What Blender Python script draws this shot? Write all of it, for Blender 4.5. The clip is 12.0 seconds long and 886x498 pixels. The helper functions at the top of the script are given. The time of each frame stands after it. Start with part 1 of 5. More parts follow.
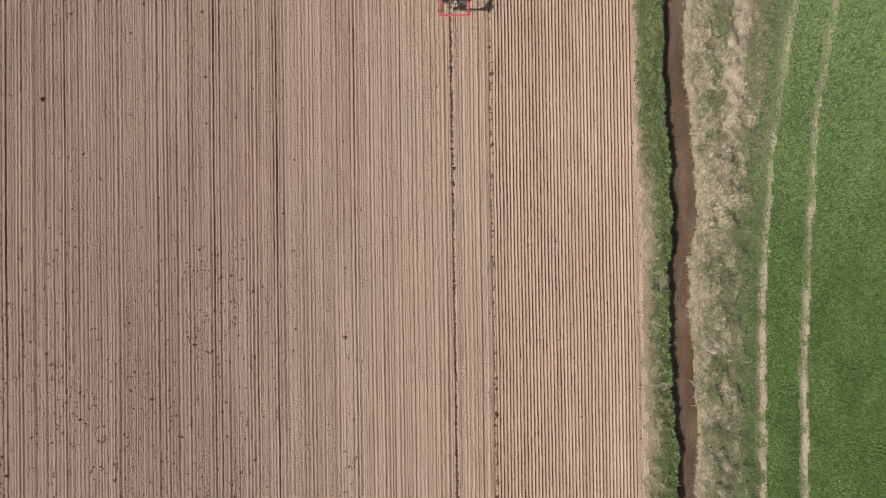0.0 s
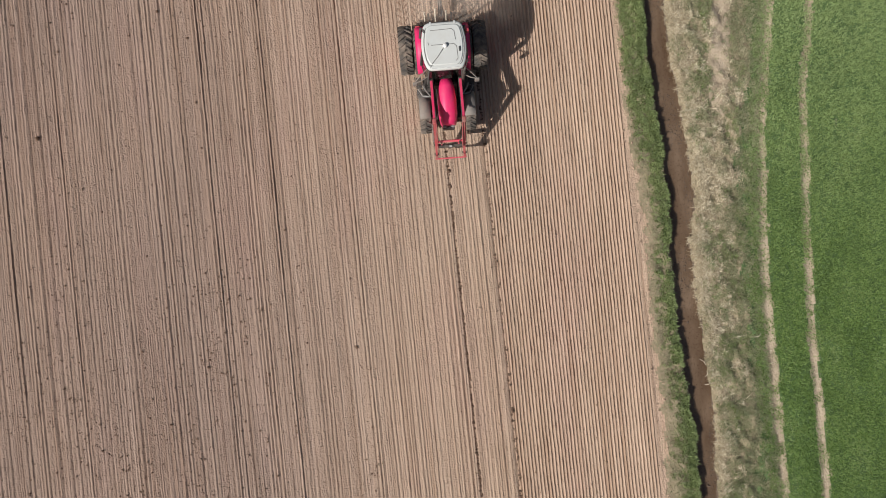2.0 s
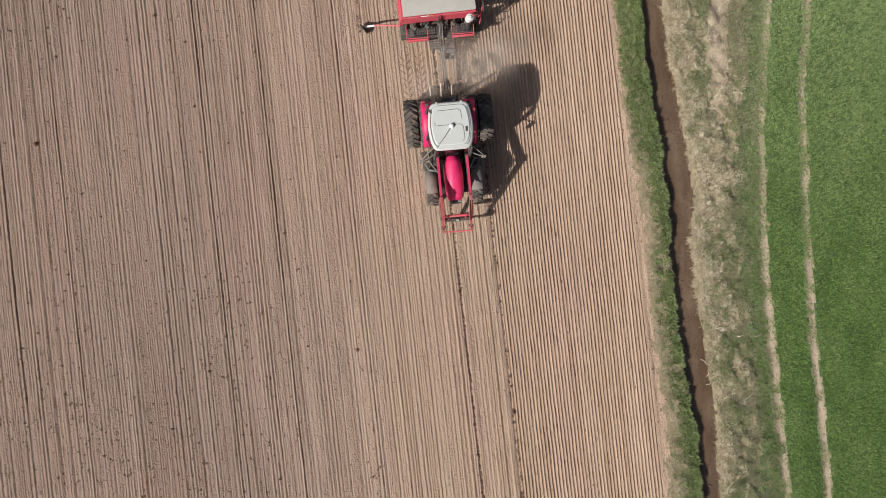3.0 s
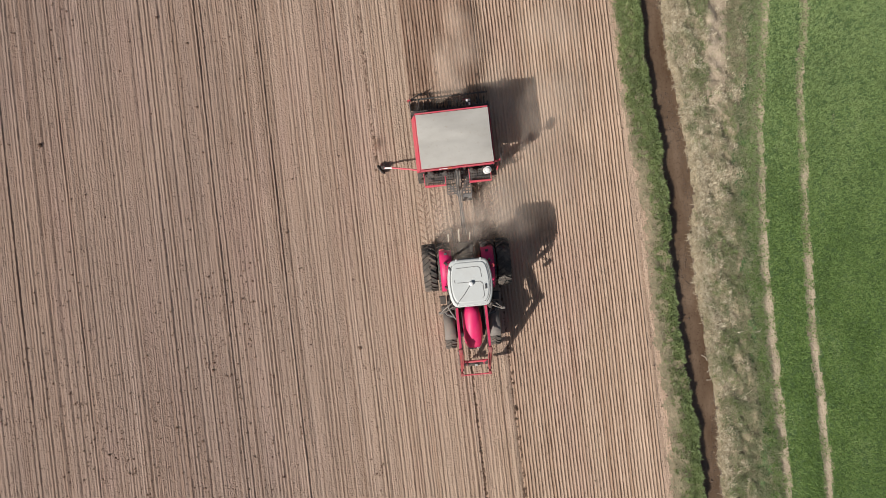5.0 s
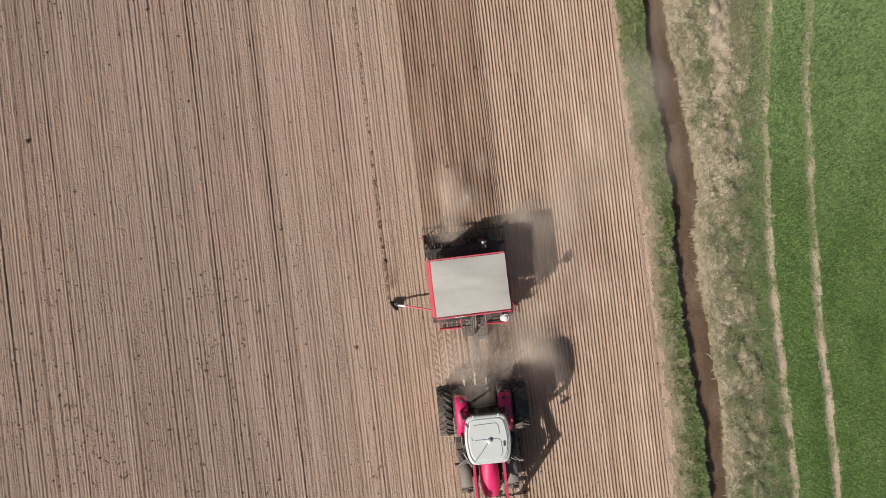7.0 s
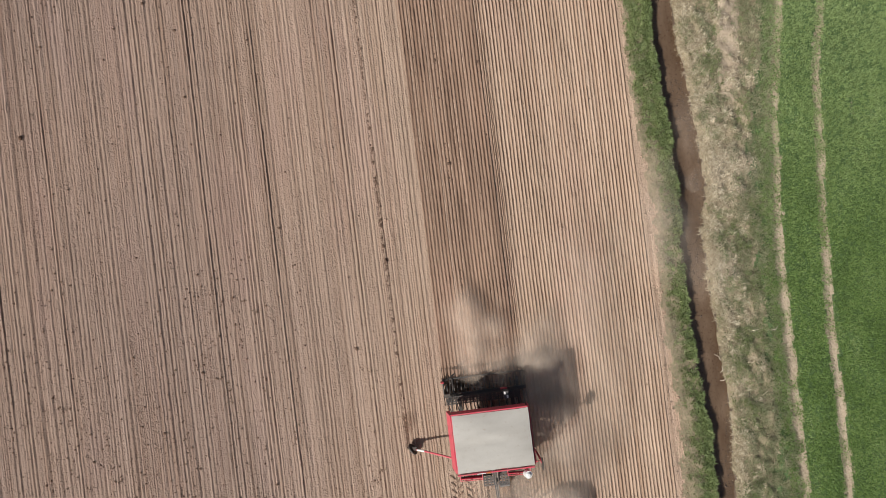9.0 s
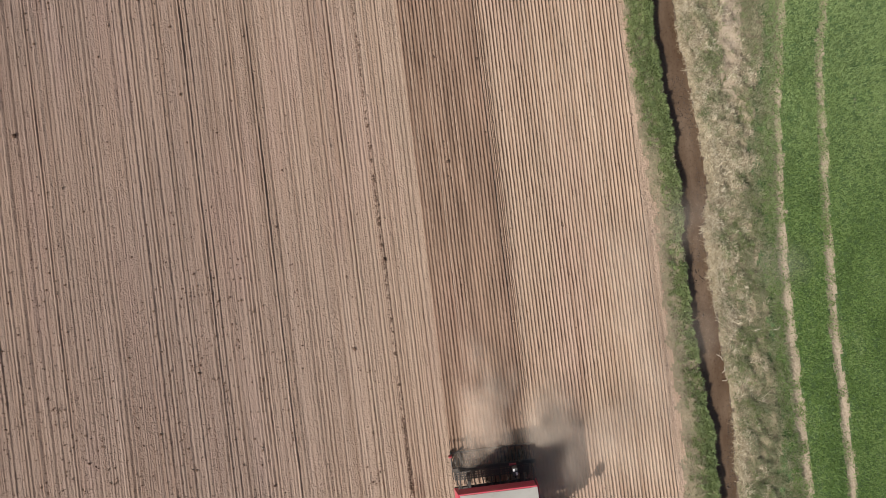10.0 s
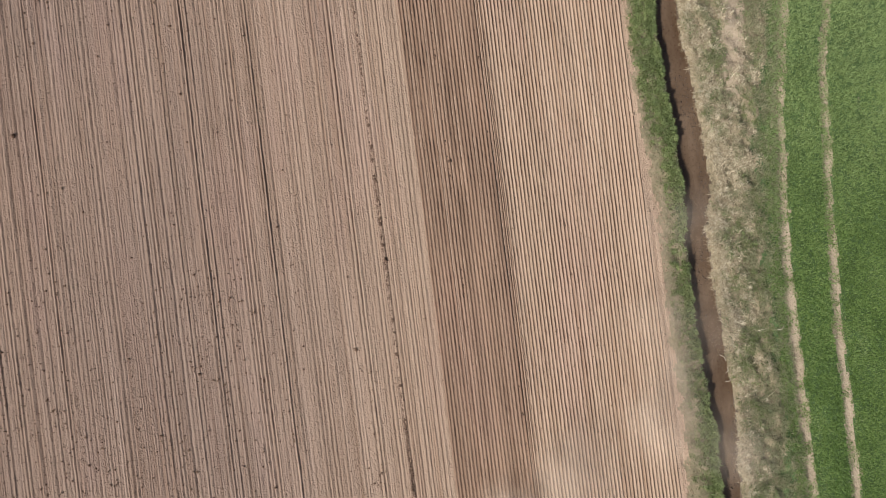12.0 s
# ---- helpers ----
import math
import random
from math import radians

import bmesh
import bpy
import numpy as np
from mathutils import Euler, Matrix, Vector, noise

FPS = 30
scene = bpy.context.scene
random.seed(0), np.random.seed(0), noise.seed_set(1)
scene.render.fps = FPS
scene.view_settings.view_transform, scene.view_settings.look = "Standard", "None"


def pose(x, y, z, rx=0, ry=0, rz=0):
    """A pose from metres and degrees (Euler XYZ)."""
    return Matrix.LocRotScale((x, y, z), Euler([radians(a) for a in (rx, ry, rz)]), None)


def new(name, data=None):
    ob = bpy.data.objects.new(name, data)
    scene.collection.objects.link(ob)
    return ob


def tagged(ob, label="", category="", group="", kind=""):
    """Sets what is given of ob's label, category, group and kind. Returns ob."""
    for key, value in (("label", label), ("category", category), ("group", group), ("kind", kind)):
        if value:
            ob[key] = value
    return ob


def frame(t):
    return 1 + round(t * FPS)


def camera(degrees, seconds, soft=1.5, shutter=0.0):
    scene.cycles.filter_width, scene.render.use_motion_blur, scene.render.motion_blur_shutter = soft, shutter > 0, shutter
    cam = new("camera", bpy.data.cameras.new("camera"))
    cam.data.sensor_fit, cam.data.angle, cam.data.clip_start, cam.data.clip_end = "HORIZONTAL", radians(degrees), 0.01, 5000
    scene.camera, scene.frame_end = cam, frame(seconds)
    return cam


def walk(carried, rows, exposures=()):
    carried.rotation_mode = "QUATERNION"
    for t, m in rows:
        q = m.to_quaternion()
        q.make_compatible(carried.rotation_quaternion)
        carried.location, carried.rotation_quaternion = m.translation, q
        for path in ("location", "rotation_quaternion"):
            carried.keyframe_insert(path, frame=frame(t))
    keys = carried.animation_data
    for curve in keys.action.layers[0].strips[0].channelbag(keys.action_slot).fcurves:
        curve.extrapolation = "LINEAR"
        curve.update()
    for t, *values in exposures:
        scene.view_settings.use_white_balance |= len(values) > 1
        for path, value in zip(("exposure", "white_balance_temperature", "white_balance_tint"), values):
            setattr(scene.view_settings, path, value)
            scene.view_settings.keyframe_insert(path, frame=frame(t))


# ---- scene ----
cam = camera(65.4, 12.0, soft=0.8)
PATH = [
    (0, -0.016, -0.344, 25.397, 0.684, -0.381, -0.83),
    (0.5, 0.005, -0.255, 25.485, 0.573, -0.237, -1.742),
    (1, -0.028, -0.201, 25.591, 0.515, -0.183, -4.461),
    (1.5, -0.019, -0.176, 25.637, 0.465, -0.137, -5.431),
    (2, -0.017, -0.18, 25.634, 0.529, -0.124, -5.852),
    (2.5, -0.017, -0.149, 25.616, 0.566, -0.149, -6.18),
    (3, -0.004, -0.087, 25.609, 0.487, -0.139, -6.33),
    (5, -0.053, -0.169, 25.787, 0.529, -0.083, -6.673),
    (5.5, -0.051, -0.199, 25.695, 0.461, -0.087, -6.716),
    (6, -0.017, -0.272, 25.592, 0.531, -0.073, -6.735),
    (6.5, 0.014, -0.325, 25.377, 0.584, -0.094, -6.766),
    (7, -0.015, -0.31, 25.178, 0.584, -0.139, -6.889),
    (9, -0.087, -0.39, 24.603, 0.7, -0.09, -6.954),
    (9.5, -0.091, -0.379, 24.448, 0.627, -0.115, -6.969),
    (10, -0.053, -0.37, 24.324, 0.569, -0.104, -6.989),
    (10.5, -0.048, -0.37, 24.177, 0.621, -0.164, -7.025),
    (11, -0.021, -0.376, 24.12, 0.603, -0.115, -7.034),
    (11.5, -0.086, -0.392, 24.15, 0.612, -0.148, -7.047),
    (12, -0.102, -0.363, 24.191, 0.576, -0.09, -7.059),
]
walk(cam, [(row[0], pose(*row[1:])) for row in PATH])

# ---- sky and sun ----
scene.cycles.transparent_max_bounces = 32
SUN_ELEV, SUN_FROM = 42.0, (-0.85, -0.53)
scene.view_settings.exposure = -0.06
world = bpy.data.worlds.new("sky")
scene.world = world
world.use_nodes = True
wn = world.node_tree.nodes
sky = wn.new("ShaderNodeTexSky")
sky.sky_type = "NISHITA"
sky.sun_disc = False
sky.dust_density, sky.ozone_density = 3.0, 0.9
sky.sun_elevation = radians(SUN_ELEV)
sky.sun_rotation = math.atan2(SUN_FROM[0], SUN_FROM[1])
wn["Background"].inputs[1].default_value = 0.06
pale = wn.new("ShaderNodeHueSaturation")
pale.inputs["Saturation"].default_value = 0.9
world.node_tree.links.new(sky.outputs[0], pale.inputs["Color"])
world.node_tree.links.new(pale.outputs[0], wn["Background"].inputs[0])
sun = new("sun", bpy.data.lights.new("sun", "SUN"))
sun.data.energy, sun.data.angle, sun.data.color = 5.0, radians(0.53), (1.0, 0.962, 0.915)
d = Vector((-SUN_FROM[0], -SUN_FROM[1], -math.hypot(*SUN_FROM) * math.tan(radians(SUN_ELEV))))
sun.matrix_world = Matrix.Translation((-40, -25, 45)) @ d.to_track_quat("-Z", "Y").to_matrix().to_4x4()


# ---- materials ----
def material(name, build):
    m = bpy.data.materials.new(name)
    m.use_nodes = True
    build(m.node_tree, m.node_tree.nodes["Principled BSDF"])
    return m


def node(nt, kind, **values):
    n = nt.nodes.new(kind)
    for k, v in values.items():
        n.inputs[k.replace("_", " ")].default_value = v
    return n


def noise_at(nt, vector, scale, stretch=(1, 1, 1), detail=4.0, rough=0.55):
    mp = node(nt, "ShaderNodeMapping")
    mp.inputs["Scale"].default_value = stretch
    nt.links.new(vector, mp.inputs["Vector"])
    n = node(nt, "ShaderNodeTexNoise", Scale=scale, Detail=detail, Roughness=rough)
    nt.links.new(mp.outputs[0], n.inputs["Vector"])
    return n.outputs["Fac"]


def ramp(nt, fac, stops):
    r = nt.nodes.new("ShaderNodeValToRGB")
    r.color_ramp.elements.remove(r.color_ramp.elements[1])
    for i, (p, c) in enumerate(stops):
        e = r.color_ramp.elements[0] if i == 0 else r.color_ramp.elements.new(p)
        e.position, e.color = p, (*c, 1)
    nt.links.new(fac, r.inputs[0])
    return r.outputs[0]


def mix(nt, fac, a, b, how="MIX"):
    n = nt.nodes.new("ShaderNodeMix")
    n.data_type, n.blend_type = "RGBA", how
    for value, socket in ((fac, n.inputs[0]), (a, n.inputs[6]), (b, n.inputs[7])):
        if hasattr(value, "is_linked"):
            nt.links.new(value, socket)
        elif isinstance(value, tuple):
            socket.default_value = (*value, 1)
        else:
            socket.default_value = value
    return n.outputs[2]


def math_node(nt, op, a, b=0.0, clamp=False):
    n = nt.nodes.new("ShaderNodeMath")
    n.operation, n.use_clamp = op, clamp
    for value, socket in ((a, n.inputs[0]), (b, n.inputs[1])):
        if hasattr(value, "is_linked"):
            nt.links.new(value, socket)
        else:
            socket.default_value = value
    return n.outputs[0]


def smooth_between(nt, value, low, high):
    n = node(nt, "ShaderNodeMapRange", From_Min=low, From_Max=high)
    n.interpolation_type = "SMOOTHSTEP"
    nt.links.new(value, n.inputs["Value"])
    return n.outputs[0]


def bump(nt, bsdf, height, strength, distance):
    b = node(nt, "ShaderNodeBump", Strength=strength, Distance=distance)
    nt.links.new(height, b.inputs["Height"])
    nt.links.new(b.outputs[0], bsdf.inputs["Normal"])


def place_xyz(nt):
    pos = nt.nodes.new("ShaderNodeNewGeometry").outputs["Position"]
    sep = nt.nodes.new("ShaderNodeSeparateXYZ")
    nt.links.new(pos, sep.inputs[0])
    return pos, sep.outputs


def soil(dark):
    """Dry cultivated loam; dark > 0 for moist soil freshly turned up."""
    def build(nt, bsdf):
        pos, xyz = place_xyz(nt)
        big = noise_at(nt, pos, 0.16, (1, 0.5, 1), 3)
        streak = noise_at(nt, pos, 3.2, (1, 0.014, 0), 4, 0.6)
        crumb = noise_at(nt, pos, 17, (1, 0.7, 1), 5, 0.62)
        grain = noise_at(nt, pos, 44, (1, 0.8, 1), 4, 0.7)
        # lanes of loose crumbs beside lanes that the tines have smoothed
        loose = math_node(nt, "MULTIPLY", smooth_between(nt, noise_at(nt, pos, 2.3, (1, 0.02, 0), 3, 0.6), 0.4, 0.6), smooth_between(nt, noise_at(nt, pos, 1.4, (1, 0.5, 0), 3), 0.3, 0.62))
        loose = math_node(nt, "ADD", 0.62, math_node(nt, "MULTIPLY", loose, 0.38))
        if dark:
            base = ramp(nt, streak, [(0.3, (0.175, 0.112, 0.08)), (0.5, (0.255, 0.17, 0.124)), (0.72, (0.34, 0.235, 0.175))])
            patch = noise_at(nt, pos, 1.1, (1, 0.3, 0), 3)
            base = mix(nt, math_node(nt, "MULTIPLY", smooth_between(nt, patch, 0.4, 0.7), 0.8), base, (0.34, 0.228, 0.166))
        else:
            # greyer west, warmer east; the view's dimmer western side is painted in too
            grey = ramp(nt, streak, [(0.28, (0.258, 0.185, 0.149)), (0.5, (0.277, 0.202, 0.164)), (0.75, (0.305, 0.226, 0.186))])
            warm = ramp(nt, streak, [(0.28, (0.395, 0.285, 0.209)), (0.5, (0.442, 0.326, 0.243)), (0.75, (0.49, 0.37, 0.28))])
            base = mix(nt, smooth_between(nt, xyz[0], -11.0, 5.5), grey, warm)
        # narrow tone streaks; they also paint in furrow shade and ridge highlights
        fine = noise_at(nt, pos, 10.0, (1, 0.005, 0), 3, 0.6)
        base = mix(nt, smooth_between(nt, fine, 0.5, 0.64), base, mix(nt, 1.0, base, (0.86, 0.815, 0.78), "MULTIPLY"))
        base = mix(nt, smooth_between(nt, fine, 0.47, 0.36), base, mix(nt, 1.0, base, (1.16, 1.165, 1.17), "MULTIPLY"))
        base = mix(nt, smooth_between(nt, big, 0.3, 0.75), base, mix(nt, 0.35, base, (0.36, 0.245, 0.175)))
        rosy = noise_at(nt, pos, 0.33, (1, 0.3, 0), 3)
        base = mix(nt, math_node(nt, "MULTIPLY", smooth_between(nt, rosy, 0.5, 0.68), 0.8), base, mix(nt, 1.0, base, (1.0, 0.97, 1.01), "MULTIPLY"))
        base = mix(nt, math_node(nt, "MULTIPLY", smooth_between(nt, crumb, 0.57, 0.72), loose), base, mix(nt, 1.0, base, (0.58, 0.52, 0.49), "MULTIPLY"))
        base = mix(nt, math_node(nt, "MULTIPLY", smooth_between(nt, grain, 0.57, 0.68), loose), base, mix(nt, 1.0, base, (0.62, 0.57, 0.54), "MULTIPLY"))
        base = mix(nt, math_node(nt, "MULTIPLY", grain, 0.45), base, mix(nt, 1.0, base, (1.35, 1.33, 1.31), "MULTIPLY"))
        nt.links.new(base, bsdf.inputs["Base Color"])
        bsdf.inputs["Roughness"].default_value = 0.95
        bsdf.inputs["Specular IOR Level"].default_value = 0.15
        h = math_node(nt, "ADD", crumb, math_node(nt, "MULTIPLY", grain, 0.35))
        bump(nt, bsdf, math_node(nt, "MULTIPLY", h, loose), 1.0, 0.085)
    return build


def turf(stops, scale=9.0):
    def build(nt, bsdf):
        pos, _ = place_xyz(nt)
        n1 = noise_at(nt, pos, scale, (1, 0.8, 1), 5, 0.65)
        n2 = noise_at(nt, pos, 0.9, (1, 0.6, 1), 3)
        f = math_node(nt, "ADD", math_node(nt, "MULTIPLY", n1, 0.6), math_node(nt, "MULTIPLY", n2, 0.4))
        nt.links.new(ramp(nt, f, stops), bsdf.inputs["Base Color"])
        bsdf.inputs["Roughness"].default_value = 0.9
        bump(nt, bsdf, n1, 0.8, 0.05)
    return build


def blades(stops, patch_scale=0.8, gloss=0.55, see_through=0.3, paler=None):
    """Leaf colours that vary blade by blade and in patches."""
    def build(nt, bsdf):
        pos, xyz = place_xyz(nt)
        isle = nt.nodes.new("ShaderNodeNewGeometry").outputs["Random Per Island"]
        n = noise_at(nt, pos, patch_scale, (1, 0.6, 1), 4, 0.6)
        f = math_node(nt, "ADD", math_node(nt, "MULTIPLY", isle, 0.55), math_node(nt, "MULTIPLY", math_node(nt, "SUBTRACT", n, 0.25), 0.9))
        col = ramp(nt, f, stops)
        # northern leaves are paler; brighter view away from the sun is painted in too
        if paler:
            northing = math_node(nt, "ADD", xyz[1], math_node(nt, "MULTIPLY", noise_at(nt, pos, 0.35, (1, 1, 0), 3), 6.0))
            col = mix(nt, math_node(nt, "MULTIPLY", smooth_between(nt, northing, -2.0, 15.0), 0.55), col, paler)
        nt.links.new(col, bsdf.inputs["Base Color"])
        bsdf.inputs["Roughness"].default_value = gloss
        bsdf.inputs["Specular IOR Level"].default_value = 0.3
        tr = nt.nodes.new("ShaderNodeBsdfTranslucent")
        nt.links.new(col, tr.inputs[0])
        ms = nt.nodes.new("ShaderNodeMixShader")
        ms.inputs[0].default_value = see_through
        nt.links.new(bsdf.outputs[0], ms.inputs[1])
        nt.links.new(tr.outputs[0], ms.inputs[2])
        nt.links.new(ms.outputs[0], nt.nodes["Material Output"].inputs[0])
    return build


def paint(color, rough=0.4, metal=0.0, dust=0.25, dust_color=(0.33, 0.24, 0.18), coat=0.0):
    """Paint, plastic or metal with field dust on it."""
    def build(nt, bsdf):
        tc = nt.nodes.new("ShaderNodeTexCoord").outputs["Object"]
        n1 = noise_at(nt, tc, 3.0, (1, 1, 1), 5, 0.65)
        n2 = noise_at(nt, tc, 38, (1, 1, 1), 3, 0.6)
        f = math_node(nt, "ADD", math_node(nt, "MULTIPLY", n1, 0.75), math_node(nt, "MULTIPLY", n2, 0.25))
        f = math_node(nt, "MULTIPLY", smooth_between(nt, f, 0.38, 0.72), dust)
        nt.links.new(mix(nt, f, color, dust_color), bsdf.inputs["Base Color"])
        nt.links.new(math_node(nt, "ADD", rough, math_node(nt, "MULTIPLY", f, 0.5), True), bsdf.inputs["Roughness"])
        bsdf.inputs["Metallic"].default_value = metal
        bsdf.inputs["Coat Weight"].default_value = coat
        bump(nt, bsdf, n2, 0.08, 0.01)
    return build


def muddy_water(nt, bsdf):
    pos, _ = place_xyz(nt)
    n = noise_at(nt, pos, 0.75, (1, 0.35, 1), 5, 0.65)
    n2 = noise_at(nt, pos, 16, (1, 1, 1), 4, 0.6)
    col = ramp(nt, n, [(0.36, (0.085, 0.052, 0.03)), (0.52, (0.13, 0.086, 0.055)), (0.66, (0.185, 0.13, 0.088))])
    col = mix(nt, smooth_between(nt, n2, 0.55, 0.7), col, mix(nt, 1.0, col, (0.55, 0.5, 0.45), "MULTIPLY"))
    nt.links.new(col, bsdf.inputs["Base Color"])
    bsdf.inputs["Roughness"].default_value = 0.12
    bump(nt, bsdf, noise_at(nt, pos, 5, (1, 1, 1), 2), 0.05, 0.02)


def glass(nt, bsdf):
    bsdf.inputs["Base Color"].default_value = (0.06, 0.075, 0.07, 1)
    bsdf.inputs["Transmission Weight"].default_value = 1.0
    bsdf.inputs["Roughness"].default_value = 0.03
    bsdf.inputs["IOR"].default_value = 1.2


def canvas(nt, bsdf):
    tc = nt.nodes.new("ShaderNodeTexCoord").outputs["Object"]
    n = noise_at(nt, tc, 1.4, (0.5, 1, 1), 5, 0.6)
    n2 = noise_at(nt, tc, 7.0, (1, 1, 1), 5, 0.7)
    col = ramp(nt, n, [(0.3, (0.37, 0.348, 0.31)), (0.55, (0.425, 0.405, 0.365)), (0.8, (0.475, 0.455, 0.412))])
    col = mix(nt, smooth_between(nt, n2, 0.55, 0.8), col, (0.34, 0.29, 0.235))
    nt.links.new(col, bsdf.inputs["Base Color"])
    bsdf.inputs["Roughness"].default_value = 0.75
    bump(nt, bsdf, n2, 0.25, 0.02)


def dust(strength, color=(0.78, 0.62, 0.49, 1)):
    """Hanging dust: thin, soft at its rim, in wisps."""
    def build(nt, bsdf):
        tc = nt.nodes.new("ShaderNodeTexCoord").outputs["Object"]
        ln = nt.nodes.new("ShaderNodeVectorMath")
        ln.operation = "LENGTH"
        flat = node(nt, "ShaderNodeMapping")
        flat.inputs["Scale"].default_value = (1, 1, 0)
        nt.links.new(tc, flat.inputs[0])
        nt.links.new(flat.outputs[0], ln.inputs[0])
        fall = math_node(nt, "SUBTRACT", 1.0, smooth_between(nt, ln.outputs["Value"], 0.0, 0.97))
        rnd = nt.nodes.new("ShaderNodeObjectInfo").outputs["Random"]
        off = nt.nodes.new("ShaderNodeVectorMath")
        off.operation = "ADD"
        nt.links.new(tc, off.inputs[0])
        cmb = nt.nodes.new("ShaderNodeCombineXYZ")
        nt.links.new(math_node(nt, "MULTIPLY", rnd, 37.0), cmb.inputs[0])
        nt.links.new(math_node(nt, "MULTIPLY", rnd, 91.0), cmb.inputs[1])
        nt.links.new(cmb.outputs[0], off.inputs[1])
        n = noise_at(nt, off.outputs[0], 1.7, (1, 0.7, 1), 4, 0.55)
        a = math_node(nt, "MULTIPLY", math_node(nt, "MULTIPLY", fall, smooth_between(nt, n, 0.15, 0.8)), strength, True)
        clear = nt.nodes.new("ShaderNodeBsdfTransparent")
        body = nt.nodes.new("ShaderNodeBsdfDiffuse")
        body.inputs[0].default_value = color
        glow = nt.nodes.new("ShaderNodeBsdfTranslucent")
        glow.inputs[0].default_value = color
        both = nt.nodes.new("ShaderNodeMixShader")
        both.inputs[0].default_value = 0.45
        nt.links.new(body.outputs[0], both.inputs[1])
        nt.links.new(glow.outputs[0], both.inputs[2])
        ms = nt.nodes.new("ShaderNodeMixShader")
        nt.links.new(a, ms.inputs[0])
        nt.links.new(clear.outputs[0], ms.inputs[1])
        nt.links.new(both.outputs[0], ms.inputs[2])
        nt.links.new(ms.outputs[0], nt.nodes["Material Output"].inputs[0])
    return build


SOIL = material("dry_soil", soil(0))
MOIST = material("moist_soil", soil(1))
CLOD = material("clod_soil", paint((0.115, 0.064, 0.04), 1.0, 0, 0.5, (0.2, 0.125, 0.083)))
MARK = material("furrow_soil", paint((0.10, 0.058, 0.038), 0.95, 0, 0.45, (0.19, 0.12, 0.08)))
# bank earth; its dark tones also paint the shadow pockets between tufts
STRAW_EARTH = material("thatch_earth", turf([(0.3, (0.06, 0.06, 0.032)), (0.5, (0.23, 0.19, 0.12)), (0.7, (0.43, 0.345, 0.245))]))
WEED_EARTH = material("weedy_earth", turf([(0.3, (0.11, 0.11, 0.055)), (0.5, (0.24, 0.195, 0.125)), (0.7, (0.36, 0.275, 0.195))]))
# green floor, darkened in colour for the shaded gaps between leaves
CROP_EARTH = material("crop_floor", turf([(0.3, (0.05, 0.085, 0.03)), (0.55, (0.075, 0.13, 0.042)), (0.8, (0.13, 0.165, 0.075))]))
TRACK_EARTH = material("track_earth", turf([(0.3, (0.24, 0.19, 0.125)), (0.5, (0.38, 0.305, 0.22)), (0.7, (0.47, 0.385, 0.29))], 14))
MUD = material("ditch_mud", paint((0.07, 0.045, 0.028), 0.6, 0, 0.5, (0.14, 0.095, 0.06)))
WATER = material("muddy_water", muddy_water)
CROP = material("crop_leaves", blades([(0.1, (0.07, 0.112, 0.03)), (0.4, (0.138, 0.23, 0.058)), (0.7, (0.222, 0.328, 0.092)), (1.0, (0.33, 0.38, 0.2))], paler=(0.36, 0.44, 0.21)))
WEED = material("weed_leaves", blades([(0.05, (0.075, 0.10, 0.04)), (0.4, (0.165, 0.215, 0.08)), (0.75, (0.275, 0.335, 0.13)), (1.0, (0.39, 0.4, 0.21))], 1.3))
STRAW = material("dry_grass", blades([(0.1, (0.2, 0.155, 0.095)), (0.42, (0.46, 0.385, 0.262)), (0.75, (0.77, 0.69, 0.515)), (1.0, (0.88, 0.82, 0.66))], 4.5, 0.6, 0.2))
SCRUB = material("faded_grass", blades([(0.1, (0.14, 0.172, 0.082)), (0.4, (0.24, 0.262, 0.138)), (0.68, (0.34, 0.315, 0.195)), (1.0, (0.58, 0.5, 0.35))], 1.2))
RED = material("tractor_red", paint((0.66, 0.014, 0.125), 0.5, 0, 0.16, coat=0.05))
DRILL_RED = material("implement_red", paint((0.60, 0.06, 0.10), 0.5, 0, 0.45))
ROOF = material("roof_plastic", paint((0.53, 0.545, 0.525), 0.5, 0, 0.2, (0.4, 0.36, 0.30)))
SEAM = material("dark_seal", paint((0.06, 0.06, 0.06), 0.6, 0, 0.2))
LOADER = material("worn_loader_paint", paint((0.36, 0.05, 0.06), 0.6, 0, 0.75, (0.24, 0.17, 0.13)))
TREAD = material("pierced_steel", paint((0.1, 0.098, 0.095), 0.5, 0.3, 0.35))
LAMP_GREY = material("lamp_grey", paint((0.4, 0.41, 0.4), 0.35, 0, 0.2))
BOOM = material("boom_red", paint((0.66, 0.03, 0.115), 0.45, 0, 0.35))
SEAL = material("grey_seal", paint((0.15, 0.15, 0.145), 0.6, 0, 0.2))
RUBBER = material("tyre_rubber", paint((0.05, 0.046, 0.042), 0.85, 0, 0.85, (0.3, 0.235, 0.185)))
GUARD = material("mudguard_plastic", paint((0.19, 0.17, 0.152), 0.7, 0, 0.65, (0.34, 0.275, 0.22)))
STEEL = material("dusty_steel", paint((0.055, 0.052, 0.05), 0.55, 0.3, 0.5, (0.2, 0.15, 0.11)))
GREY = material("grey_steel", paint((0.24, 0.235, 0.225), 0.45, 0.5, 0.3))
CHROME = material("bare_steel", paint((0.55, 0.54, 0.52), 0.25, 0.9, 0.2))
WHITE = material("white_plastic", paint((0.78, 0.77, 0.74), 0.4, 0, 0.15))
ORANGE = material("amber_lens", paint((0.75, 0.25, 0.03), 0.3, 0, 0.1))
LAMP_RED = material("red_lens", paint((0.45, 0.025, 0.05), 0.4, 0, 0.35))
GLASS = material("cab_glass", glass)
CANVAS = material("grey_canvas", canvas)
